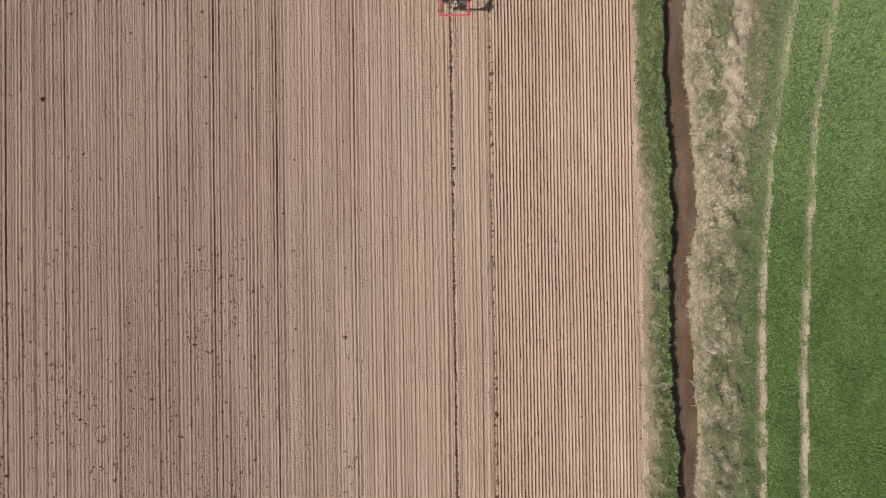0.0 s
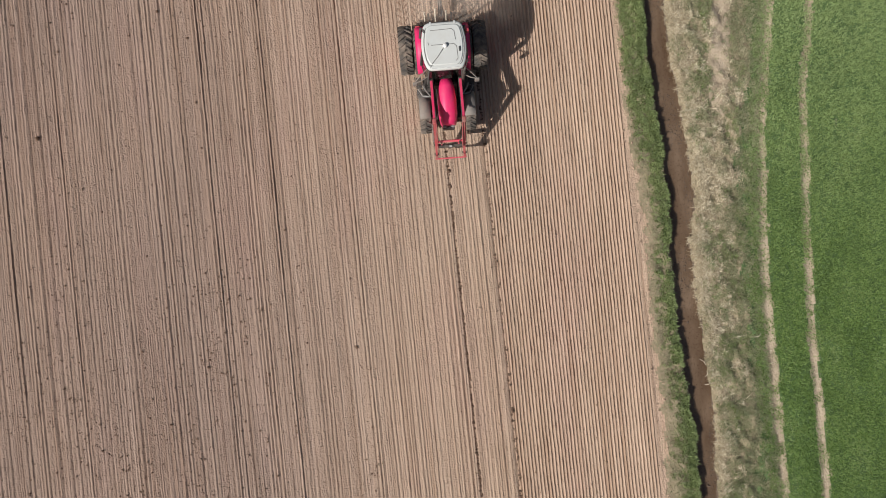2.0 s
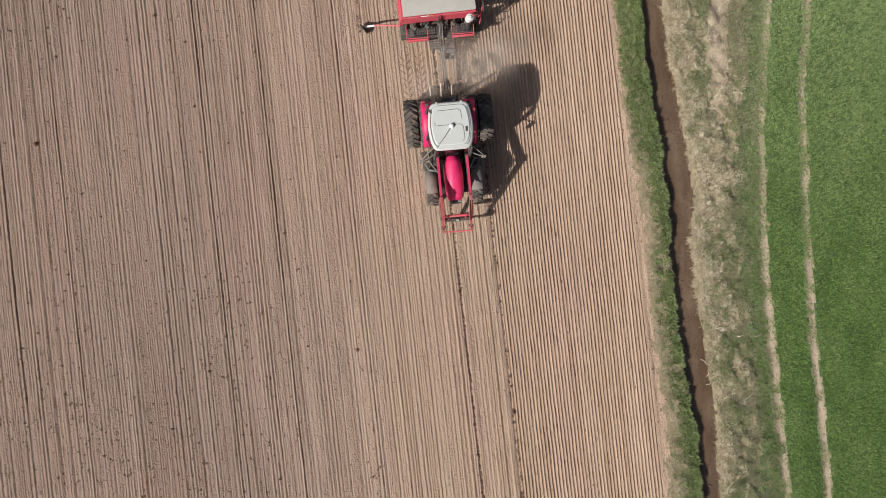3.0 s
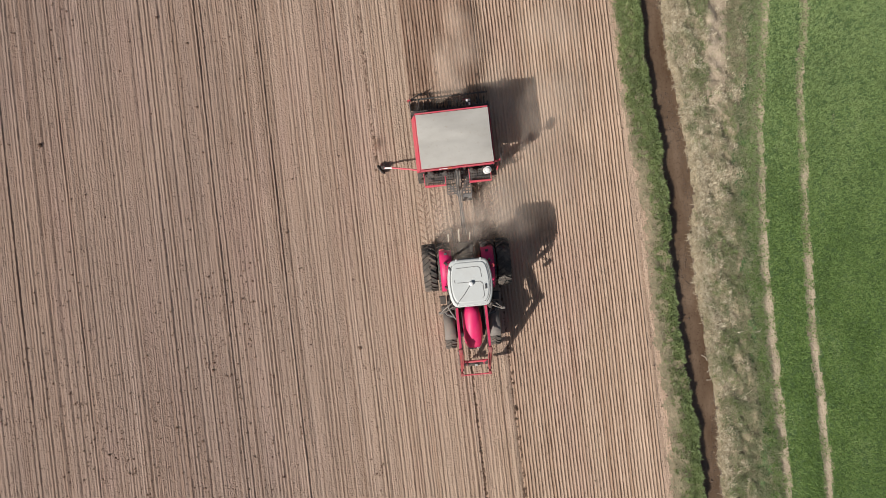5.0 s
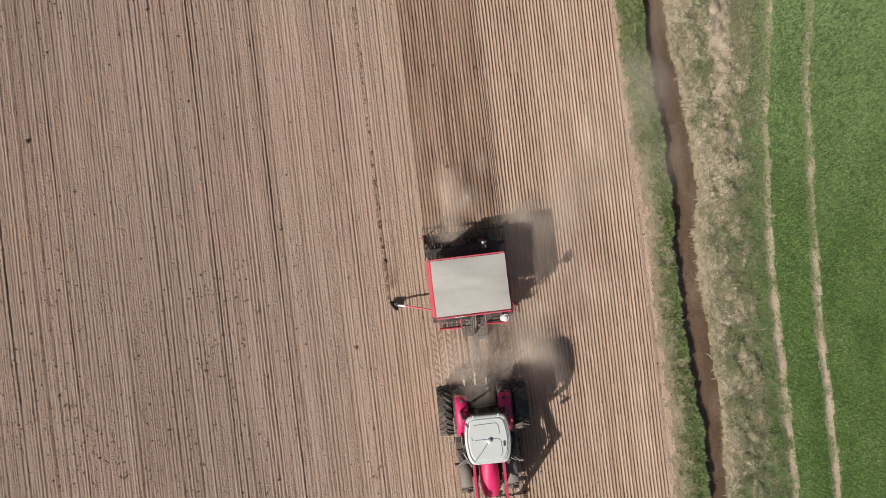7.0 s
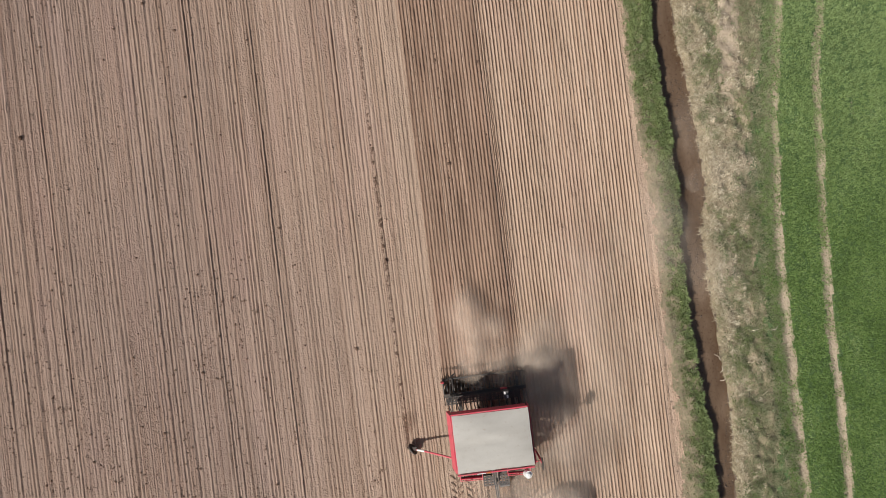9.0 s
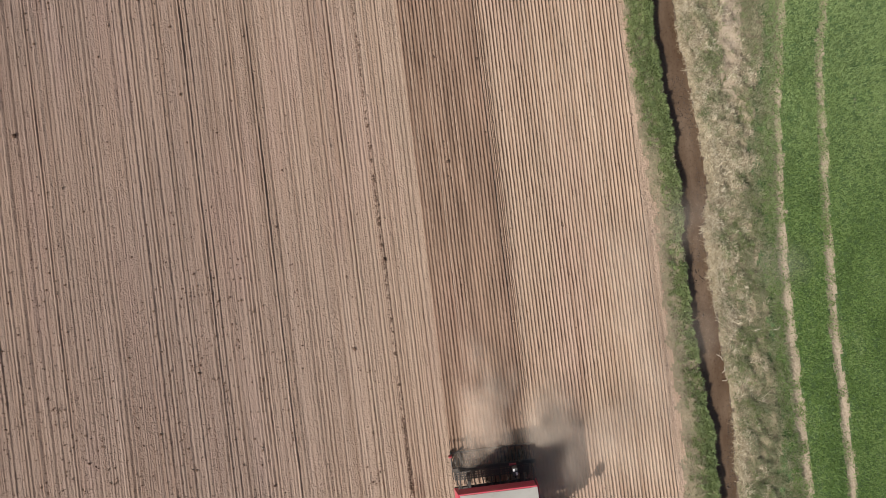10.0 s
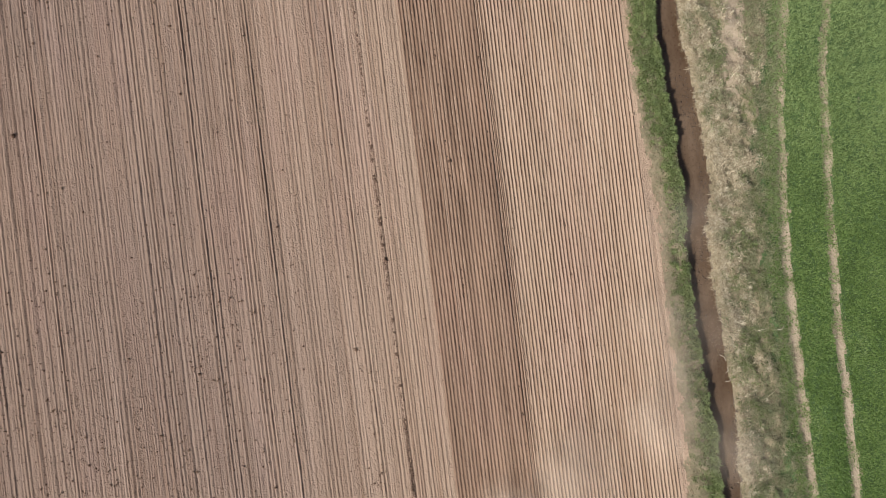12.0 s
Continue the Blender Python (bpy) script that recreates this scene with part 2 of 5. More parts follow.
DUST = material("dust_dense", dust(0.34, (0.88, 0.74, 0.61, 1)))
SMOKE = material("dust_rolling", dust(0.29, (0.86, 0.74, 0.62, 1)))
FAINT = material("dust_faint", dust(0.15, (0.88, 0.77, 0.66, 1)))
SPRAY = material("thrown_soil", dust(0.5, (0.3, 0.19, 0.135, 1)))
VEIL = material("dust_veil", dust(0.2, (0.9, 0.78, 0.66, 1)))
STICK = material("bleached_wood", paint((0.55, 0.48, 0.38), 0.8, 0, 0.3))


# ---- mesh helpers ----
def part(name, bm, mat, parent, label=""):
    me = bpy.data.meshes.new(name)
    bm.to_mesh(me)
    bm.free()
    for m in mat if isinstance(mat, (list, tuple)) else [mat]:
        me.materials.append(m)
    ob = new(name, me)
    ob.parent = parent
    return tagged(ob, label) if label else ob


def thing(name, label, category, group="", kind=""):
    return tagged(new(name), label, category, group, kind)


def mesh_of(name, verts, faces, mats, which=None, smooth=False):
    """A mesh from arrays of corners and of faces of one size."""
    me = bpy.data.meshes.new(name)
    verts, faces = np.asarray(verts, np.float32), np.asarray(faces, np.int32)
    k = faces.shape[1]
    me.vertices.add(len(verts))
    me.vertices.foreach_set("co", verts.ravel())
    me.loops.add(faces.size)
    me.loops.foreach_set("vertex_index", faces.ravel())
    me.polygons.add(len(faces))
    me.polygons.foreach_set("loop_start", np.arange(0, faces.size, k, dtype=np.int32))
    me.polygons.foreach_set("loop_total", np.full(len(faces), k, np.int32))
    for m in mats:
        me.materials.append(m)
    if which is not None:
        me.polygons.foreach_set("material_index", np.asarray(which, np.int32))
    me.polygons.foreach_set("use_smooth", np.full(len(faces), smooth, bool))
    me.update(calc_edges=True)
    me.validate()
    return me


def box(bm, c, size, rot=None, bev=0.02, mat=0):
    got = bmesh.ops.create_cube(bm, size=1.0)["verts"]
    m = Matrix.Translation(c) @ (rot.to_4x4() if rot else Matrix.Identity(4)) @ Matrix.Diagonal((*size, 1))
    bmesh.ops.transform(bm, matrix=m, verts=got)
    faces = {f for v in got for f in v.link_faces}
    for f in faces:
        f.material_index = mat
    if bev:
        edges = list({e for v in got for e in v.link_edges})
        bmesh.ops.bevel(bm, geom=edges, offset=min(bev, min(size) * 0.45), segments=2, affect="EDGES", profile=0.6)


def bar(bm, a, b, w, h=None, bev=0.012):
    """A square tube from a to b."""
    a, b = Vector(a), Vector(b)
    q = (b - a).to_track_quat("Y", "Z").to_matrix()
    box(bm, (a + b) / 2, (w, (b - a).length, h or w), q, bev)


def rod(bm, a, b, r, n=10, r2=None):
    a, b = Vector(a), Vector(b)
    m = Matrix.Translation((a + b) / 2) @ (b - a).to_track_quat("Z", "Y").to_matrix().to_4x4()
    bmesh.ops.create_cone(bm, cap_ends=True, segments=n, radius1=r, radius2=r if r2 is None else r2, depth=(b - a).length, matrix=m)


def pipe(bm, points, r, n=8):
    for a, b in zip(points, points[1:]):
        rod(bm, a, b, r, n)
    for p in points[1:-1]:
        bmesh.ops.create_uvsphere(bm, u_segments=n, v_segments=5, radius=r, matrix=Matrix.Translation(p))


def loft(bm, rings, cap=True, mat=0, smooth=True):
    """Skin over rings of equally many points."""
    rows = [[bm.verts.new(p) for p in ring] for ring in rings]
    n = len(rows[0])
    made = []
    for r0, r1 in zip(rows, rows[1:]):
        for i in range(n):
            made.append(bm.faces.new((r0[i], r0[(i + 1) % n], r1[(i + 1) % n], r1[i])))
    for f in made:
        f.smooth = smooth
    if cap:
        made.append(bm.faces.new(rows[0][::-1]))
        made.append(bm.faces.new(rows[-1]))
    for f in made:
        f.material_index = mat
    bmesh.ops.recalc_face_normals(bm, faces=made)


# ---- lie of the land ----
def value_noise(x, y, seed):
    """Smooth noise from 0 to 1 over arrays."""
    table = np.random.RandomState(seed).rand(257, 257)
    xi, yi = np.floor(x).astype(int), np.floor(y).astype(int)
    u, v = x - xi, y - yi
    u, v = u * u * (3 - 2 * u), v * v * (3 - 2 * v)
    g = lambda i, j: table[i % 257, j % 257]
    return (g(xi, yi) * (1 - u) + g(xi + 1, yi) * u) * (1 - v) + (g(xi, yi + 1) * (1 - u) + g(xi + 1, yi + 1) * u) * v


def along(pairs):
    ys, xs = np.array([p[0] for p in pairs]), np.array([p[1] for p in pairs])
    return lambda y: np.interp(y, ys, xs)


field_edge = along([(-60, 7.4), (-10.2, 7.3), (-7.2, 7.44), (-3.4, 7.37), (0.4, 7.5), (2.5, 7.33), (4.5, 7.25), (8.5, 7.27), (60, 7.2)])
DITCH_NEAR = along([(-60, 8.7), (-10.3, 8.62), (-7.8, 8.7), (-6.1, 8.6), (-3.5, 8.5), (-0.8, 8.54), (1.1, 8.62), (3.5, 8.62), (5.8, 8.48), (8.4, 8.42), (60, 8.4)])
DITCH_FAR = along([(-60, 9.2), (-10.4, 9.22), (-7.8, 9.34), (-5.7, 9.36), (-3.6, 9.28), (-0.6, 9.19), (1.2, 9.52), (3.6, 9.38), (6.6, 9.17), (8.3, 9.16), (60, 9.1)])
track_one = along([(-60, 11.2), (-10.7, 11.64), (-8.6, 11.73), (-4.8, 11.77), (-2.2, 11.8), (0.9, 12.03), (4.1, 12.35), (7.9, 13.04), (11, 13.8)])
track_two = along([(-60, 12.8), (-10.9, 13.21), (-8.3, 13.31), (-4.9, 13.34), (-1.8, 13.47), (1.4, 13.72), (4.5, 13.96), (7.7, 14.53), (11, 15.3)])


def crumbled(line, amount, seed):
    """A bank's line, eaten into by the water."""
    return lambda y: line(y) + amount * (value_noise(np.asarray(y) * 1.3, np.asarray(y) * 0.0, seed) - 0.5) + 0.7 * amount * (value_noise(np.asarray(y) * 4.1, np.asarray(y) * 0.0, seed + 1) - 0.5)


ditch_near, ditch_far = crumbled(DITCH_NEAR, 0.1, 23), crumbled(DITCH_FAR, 0.14, 25)
SOWN_WEST, SOWN_EAST, OLD_WEST, ROW = -0.68, 2.32, 2.02, 0.125
FIELD_WEST = -18.6


# furrows across the field, by how steeply their eastern sides fall
DEEP_FURROWS = [-14.79, -14.4, -11.72, -9.58, -6.04, -3.22, 0.31]
FURROWS = [-15.83, -15.62, -13.37, -12.4, -11.41, -11.16, -10.72, -10.45, -10.27, -10.06, -9.92, -8.32, -8.2, -7.99, -7.39, -7.04, -6.79, -6.48, -6.31, -5.92, -5.21, -4.57, -3.68, -3.05, -2.89, -2.47, -2.33, -2.04, -1.68, -1.35, -0.95, -0.5]
FINE_FURROWS = [-16.39, -16.22, -15.99, -15.39, -15.25, -14.09, -13.8, -13.68, -13.18, -12.87, -12.6, -12.19, -11.55, -10.99, -9.13, -8.98, -8.69, -7.68, -7.53, -6.91, -6.64, -5.65, -4.96, -4.24, -2.72, -1.87, -1.25, -0.6, -0.21, 0.74, 1.05, 1.36, 1.57]


def furrow_profile():
    """Height across the field: uneven rounded cultivator ridges, then even drill rows."""
    xs = np.arange(-30, 9, 0.005)
    rng = random.Random(5)
    scarp = lambda at, slope, w: -slope * (xs - at) * np.exp(-((xs - at) / w) ** 2)
    z = np.zeros_like(xs)
    for lines, slope, w in ((DEEP_FURROWS, 0.56, 0.06), (FURROWS, 0.58, 0.048), (FINE_FURROWS, 0.6, 0.04)):
        for x in lines:
            z += scarp(x, slope * rng.uniform(0.85, 1.15), w * rng.uniform(0.85, 1.15))
            z += 0.36 * slope * w * np.exp(-((xs - x - 1.5 * w) / 0.024) ** 2)
    for i in range(1, 60):
        z += scarp(-16.39 - 0.2 * i - rng.uniform(0, 0.1), rng.uniform(0.3, 0.6), 0.05)
    # faint lines between the furrows
    x = -18.6
    while x < 1.9:
        w = rng.uniform(0.025, 0.038)
        z += rng.uniform(0.004, 0.026) * np.exp(-((xs - x) / w) ** 2)
        x += rng.uniform(0.1, 0.17)
    for at, dep in ((0.55, 0.045), (1.98, 0.04)):
        z -= dep * np.exp(-((xs - at) / 0.045) ** 2)
    rows = 0.021 * np.cos((xs - OLD_WEST) / ROW * 2 * math.pi) + 0.005 * np.cos((xs - OLD_WEST) / ROW * 4 * math.pi + 0.6) - 0.004
    k = np.clip((xs - OLD_WEST + 0.02) / 0.06, 0, 1)
    return xs, z * (1 - k) + rows * k


PROFILE_X, PROFILE_Z = furrow_profile()


def field_height(x, y):
    wob = 0.03 * (value_noise(x * 0.5 + 40, y * 0.25, 3) - 0.5) + 0.014 * (value_noise(x * 2 + 9, y * 1.7, 4) - 0.5) + 0.008 * (value_noise(x * 4 + 3, y * 4.6, 14) - 0.5)
    z = np.interp(x + wob, PROFILE_X, PROFILE_Z)
    sown = step(x, 1.9, 2.1)
    z = z * sown * (0.8 + 0.35 * value_noise(x * 2, y * 0.4, 10) + 0.5 * value_noise(x * 7, y * 4.2, 15)) + z * (1 - sown) * (0.62 + 0.36 * value_noise(x * 3.1, y * 0.35 + 70, 6) + 0.42 * value_noise(x * 5.3, y * 4.0, 9))
    z += 0.022 * (value_noise(x * 13, y * 9, 7) - 0.5) + 0.05 * (value_noise(x * 0.3, y * 0.25, 8) - 0.5)
    return z


def step(v, a, b):
    t = np.clip((v - a) / (b - a), 0, 1)
    return t * t * (3 - 2 * t)


def ground_height(x, y):
    e, dn, df = field_edge(y), ditch_near(y), ditch_far(y)
    rough = 0.05 * (value_noise(x * 2.2, y * 2.2, 11) - 0.5) + 0.06 * (value_noise(x * 0.7, y * 0.7, 12) - 0.5)
    rough = rough + step(x, df + 0.3, df + 0.7) * (1 - step(x, df + 1.7, df + 2.6)) * (0.16 * (value_noise(x * 2.9, y * 2.3, 13) - 0.5) + 0.18 * (value_noise(x * 5.6, y * 4.6, 18) - 0.5))
    clumps = step(x, e + 0.15, e + 0.6) * (1 - step(x, dn - 0.25, dn - 0.1)) * (0.16 * (value_noise(x * 4.2, y * 3.6, 16) - 0.5) + 0.08 * (value_noise(x * 9, y * 8, 17) - 0.5))
    verge = 0.07 * step(x, e, e + 0.4) + rough + clumps
    cut = -0.42 * step(x, dn - 0.10, dn + 0.06)
    far = 0.42 * step(x, df + 0.02, df + 0.36)
    z = np.where(x < e, field_height(x, y), verge + cut + far)
    ruts = np.exp(-((x - track_one(y)) / 0.17) ** 2) + np.exp(-((x - track_two(y)) / 0.15) ** 2)
    return z - 0.06 * ruts * (x > 10)


def bare_patch(x, y):
    """A strip of trodden earth along the north of the bank, 1 where it is barest."""
    return step(y, 2.8, 5.2) * np.exp(-((x - 11.05 - 0.14 * (y - 6.5)) / 0.42) ** 4)


def ground():
    far = [60, 90, 150, 300, 600, 1200]
    xs = np.concatenate([[-v for v in far[::-1]], np.arange(-45, FIELD_WEST, 2.0), np.arange(FIELD_WEST, 7.2, 0.0135), np.arange(7.2, 17.6, 0.08), np.arange(18, 46, 2.0), far])
    ys = np.concatenate([[-v for v in far[::-1]], np.arange(-46, -13.5, 2.5), np.arange(-13.5, 12.6, 0.125), np.arange(13.5, 46, 2.5), far])
    X, Y = np.meshgrid(xs, ys)
    Z = ground_height(X, Y)
    n = len(xs)
    i = (np.arange(len(ys) - 1)[:, None] * n + np.arange(n - 1)[None, :]).ravel()
    faces = np.stack([i, i + 1, i + n + 1, i + n], 1)
    cx, cy = (X[:-1, :-1] + X[1:, 1:]).ravel() / 2, (Y[:-1, :-1] + Y[1:, 1:]).ravel() / 2
    ragged = 0.25 * (value_noise(cx * 3, cy * 3, 21) - 0.5)
    which = np.zeros(len(faces), int)
    which[cx + ragged > field_edge(cy) + 0.12] = 1
    which[cx > ditch_near(cy) - 0.02] = 4
    which[cx > ditch_far(cy) + 0.13] = 2
    which[cx + ragged * 2 > track_one(cy) - 0.75 + 0.6 * (value_noise(cx * 0.4, cy * 0.5, 22) - 0.5)] = 3
    on_track = np.minimum(abs(cx - track_one(cy) + ragged * 0.5) - 0.04, abs(cx - track_two(cy) + ragged * 0.5)) < 0.17
    which[on_track & (cx > 10)] = 5
    which[(bare_patch(cx, cy) + ragged > 0.5) & (cx < track_one(cy) - 0.5)] = 5
    me = mesh_of("ground", np.stack([X.ravel(), Y.ravel(), Z.ravel()], 1), faces, [SOIL, WEED_EARTH, STRAW_EARTH, CROP_EARTH, MUD, TRACK_EARTH], which, True)
    tagged(new("ground", me), "dry tan ploughed field with furrows, verge, ditch and crop land", "ground", kind="structure")


def water():
    ys = np.arange(-46, 46, 0.2)
    rows = [(ditch_near(y) - 0.2, ditch_far(y) + 0.35) for y in ys]
    verts = [(x, y, -0.27) for (a, b), y in zip(rows, ys) for x in np.linspace(a, b, 5)]
    faces = [(r * 5 + c, r * 5 + c + 1, r * 5 + c + 6, r * 5 + c + 5) for r in range(len(ys) - 1) for c in range(4)]
    tagged(new("water", mesh_of("water", verts, faces, [WATER])), "shallow brown muddy water in the ditch", "water", kind="structure")


def blade_field(name, label, mat, xy, length, width, lean, seed, toward=None):
    """Many single blades, each a bent tapering strip, rooted at the places xy."""
    rng = np.random.RandomState(seed)
    n = len(xy)
    L = length * rng.uniform(0.6, 1.35, n)
    w = width * rng.uniform(0.7, 1.3, n)
    az = rng.uniform(0, 2 * math.pi, n) if toward is None else toward + rng.normal(0, 0.9, n)
    tilt = np.clip(lean + rng.normal(0, 0.28, n), 0.05, 1.5)
    root = np.stack([xy[:, 0], xy[:, 1], ground_height(xy[:, 0], xy[:, 1]) - 0.01], 1)
    go = np.stack([np.cos(az) * np.sin(tilt), np.sin(az) * np.sin(tilt), np.cos(tilt)], 1)
    side = np.stack([-np.sin(az), np.cos(az), np.zeros(n)], 1) * w[:, None]
    mid = root + go * (0.55 * L)[:, None]
    droop = np.clip(tilt + rng.uniform(0.15, 0.6, n), 0, 1.55)
    go2 = np.stack([np.cos(az) * np.sin(droop), np.sin(az) * np.sin(droop), np.cos(droop)], 1)
    tip = mid + go2 * (0.5 * L)[:, None]
    verts = np.stack([root - side * 0.5, root + side * 0.5, mid - side * 0.45, mid + side * 0.45, tip], 1).reshape(-1, 3)
    b = np.arange(n)[:, None] * 5
    tris = np.concatenate([b + [0, 1, 3], b + [0, 3, 2], b + [2, 3, 4]], 1).reshape(-1, 3)
    ob = new(name, mesh_of(name, verts, tris, [mat]))
    return tagged(ob, label, "grass", kind="stuff")


def scatter(n, x0, x1, y0, y1, seed):
    rng = np.random.RandomState(seed)
    return np.stack([rng.uniform(x0, x1, n), rng.uniform(y0, y1, n)], 1)


def keep(xy, chance, seed):
    return xy[np.random.RandomState(seed).rand(len(xy)) < chance]


def tufts(centres, each, spread, seed):
    """Roots of blades gathered in tufts, and the way each tuft lies."""
    rng = np.random.RandomState(seed)
    n = len(centres)
    count = np.maximum(3, (each * rng.uniform(0.4, 1.6, n)).astype(int))
    at = np.repeat(np.arange(n), count)
    lie = rng.uniform(0, 2 * math.pi, n)
    return centres[at] + rng.normal(0, spread, (len(at), 2)), lie[at]


def plants():
    y0, y1 = -12.5, 11.5
    # green weeds on the near verge, thin and dusty at the field's side
    c = scatter(9000, 7.2, 8.75, y0, y1, 31)
    x, y = c.T
    e, dn = field_edge(y), ditch_near(y)
    north = step(y, 2.0, 5.5)
    lush = step(x, e + 0.25 - 0.2 * north, e + 1.0 - 0.6 * north) * step(0.6 * value_noise(x * 1.8, y * 1.3, 32) + 0.4 * value_noise(x * 5, y * 4, 29), 0.12, 0.55) * (0.4 + 0.6 * step(y, -9.5, 4.0) + 0.3 * step(-y, 5.0, 9.0))
    p, lie = tufts(keep(c, 0.72 * lush * (x < dn - 0.14), 33), 17, 0.05, 34)
    blade_field("verge_weeds", "lush green grass and weeds on the ditch edge", WEED, p, 0.105, 0.021, 0.85, 35, lie)
    rim = scatter(950, -0.34, -0.09, y0, y1, 36)
    rim[:, 0] += ditch_near(rim[:, 1])
    p, lie = tufts(keep(rim, 0.1 + 0.9 * step(value_noise(rim[:, 0] * 0, rim[:, 1] * 1.3, 37), 0.25, 0.75), 38), 20, 0.055, 39)
    blade_field("ditch_weeds", "bright green leafy weeds at the ditch rim", WEED, p, 0.12, 0.03, 0.8, 40, lie)
    q = scatter(78000, 7.0, 8.7, y0, y1, 41)
    x, y = q.T
    e, dn = field_edge(y), ditch_near(y)
    thin = keep(q, 0.85 * step(x, e - 0.15, e + 0.65) * (0.2 + 0.8 * value_noise(x * 4, y * 3, 28)) * (1 - 0.2 * step(x, e + 0.5, e + 1.0)) * (x < dn - 0.1), 42)
    blade_field("verge_stubble", "thin dusty grey-green grass along the field edge", SCRUB, thin, 0.085, 0.012, 0.95, 43)
    # matted dry grass on the far bank
    c = scatter(15000, 9.2, 13.2, y0, y1, 44)
    x, y = c.T
    df, t1 = ditch_far(y), track_one(y)
    u = (x - df) / (t1 - 0.6 - df)
    pick = 0.5 * value_noise(x * 1.7 + 5, y * 1.3, 45) + 0.5 * value_noise(x * 4.6, y * 3.6, 46)
    bare = bare_patch(x, y)
    dry = (x > df + 0.3) * step(pick + 0.5 * (0.42 - u), 0.34, 0.62) * (u < 1.05)
    p, lie = tufts(keep(c, 0.62 * dry * (1 - 0.9 * bare), 47), 18, 0.055, 48)
    blade_field("dry_bank_grass", "bleached dry grass lying matted on the ditch bank", STRAW, p, 0.14, 0.0135, 1.08, 49, lie)
    green = (x > df + 0.22) * step(0.66 - pick + 0.4 * (u - 0.35), 0.0, 0.3) * (x < t1 - 0.15)
    p, lie = tufts(keep(c, 0.85 * green * (1 - 0.93 * bare), 50), 16, 0.055, 51)
    blade_field("bank_green_grass", "faded grey-green grass mixed into the dry bank", SCRUB, p, 0.115, 0.0125, 1.0, 52, lie)
    fresh = step(0.6 * value_noise(x * 1.6 + 3, y * 1.1, 53) + 0.4 * value_noise(x * 5 + 3, y * 4, 27), 0.5, 0.62) * (x > df + 0.2) * (u < 0.95)
    p, lie = tufts(keep(c, 0.6 * fresh * (1 - bare), 54), 14, 0.045, 55)
    blade_field("bank_green_tufts", "fresh green tufts among the dry bank grass", WEED, p, 0.11, 0.014, 0.9, 56, lie)
    lip = scatter(1900, 0.16, 0.4, y0, y1, 57)
    lip[:, 0] += ditch_far(lip[:, 1])
    p, lie = tufts(keep(lip, 0.2 + 0.8 * step(value_noise(lip[:, 0], lip[:, 1] * 1.5, 58), 0.3, 0.7), 59), 11, 0.045, 60)
    blade_field("ditch_lip_grass", "pale dead grass on the lip above the water", STRAW, p, 0.16, 0.0135, 1.2, 61, lie)
    # the young crop with its two wheel tracks
    p = scatter(440000, 11.0, 18.2, y0, y1, 62)
    x, y = p.T
    t1, t2 = track_one(y), track_two(y)
    edge = step(x + 0.5 * (value_noise(x * 2, y * 1.2, 63) - 0.5), t1 - 0.75, t1 - 0.3)
    dense = 0.5 + 0.5 * np.cos(x / 0.125 * 2 * math.pi + 2 * value_noise(x, y * 0.4, 64))
    frag = value_noise(x * 3, y * 2.2, 65)
    worn1 = np.exp(-((x - t1) / 0.235) ** 4) * np.clip(0.42 + 0.46 * step(-y, -2.5, 5) + 0.9 * (frag - 0.5), 0, 1)
    worn2 = np.exp(-((x - t2) / 0.2) ** 4) * np.clip(0.36 + 0.52 * step(-y, -1, 6) + 0.9 * (frag - 0.5), 0, 1)
    spot = np.exp(-(((x - 15.03) / 0.12) ** 2 + ((y - 3.3) / 0.3) ** 2)) + np.exp(-(((x - 15.0) / 0.08) ** 2 + ((y - 2.7) / 0.15) ** 2))
    chance = edge * (0.65 + 0.35 * dense) * (1 - worn1) * (1 - worn2) * (1 - np.clip(spot, 0, 0.95)) * (0.35 + 0.65 * step(value_noise(x * 7.5, y * 6.5, 26), 0.2, 0.7))
    blade_field("young_crop", "dense bright green young cereal crop", CROP, keep(p, chance * 0.95, 66), 0.115, 0.018, 0.85, 67)
    tr = scatter(18000, -0.3, 0.3, y0, y1, 68)
    tr[:9000, 0] += track_one(tr[:9000, 1])
    tr[9000:, 0] = tr[9000:, 0] * 0.85 + track_two(tr[9000:, 1])
    blade_field("track_straw", "flattened yellowed crop in the wheel tracks", STRAW, keep(tr, 0.28, 69), 0.09, 0.012, 1.4, 70)
    blade_field("worn_spot_straw", "thin yellowed crop on a bare spot", STRAW, np.array([15.03, 3.2]) + np.random.RandomState(74).normal(0, 1, (70, 2)) * np.array([0.09, 0.35]), 0.1, 0.012, 1.4, 75)
    tall = keep(scatter(150, 9.6, 10.9, y0, y1, 71), 0.8, 72)
    blade_field("dead_stalks", "long single bleached reed stalks lying on the bank", STRAW, tall, 0.42, 0.015, 1.4, 73)


def lump(rng, r, flat=0.7):
    """Corners and faces of one uneven crumb."""
    bm = bmesh.new()
    bmesh.ops.create_icosphere(bm, subdivisions=1, radius=r)
    v = np.array([p.co[:] for p in bm.verts]) * rng.uniform(0.65, 1.3, (len(bm.verts), 1))
    v[:, 2] *= flat
    f = np.array([[p.index for p in q.verts] for q in bm.faces])
    bm.free()
    return v, f


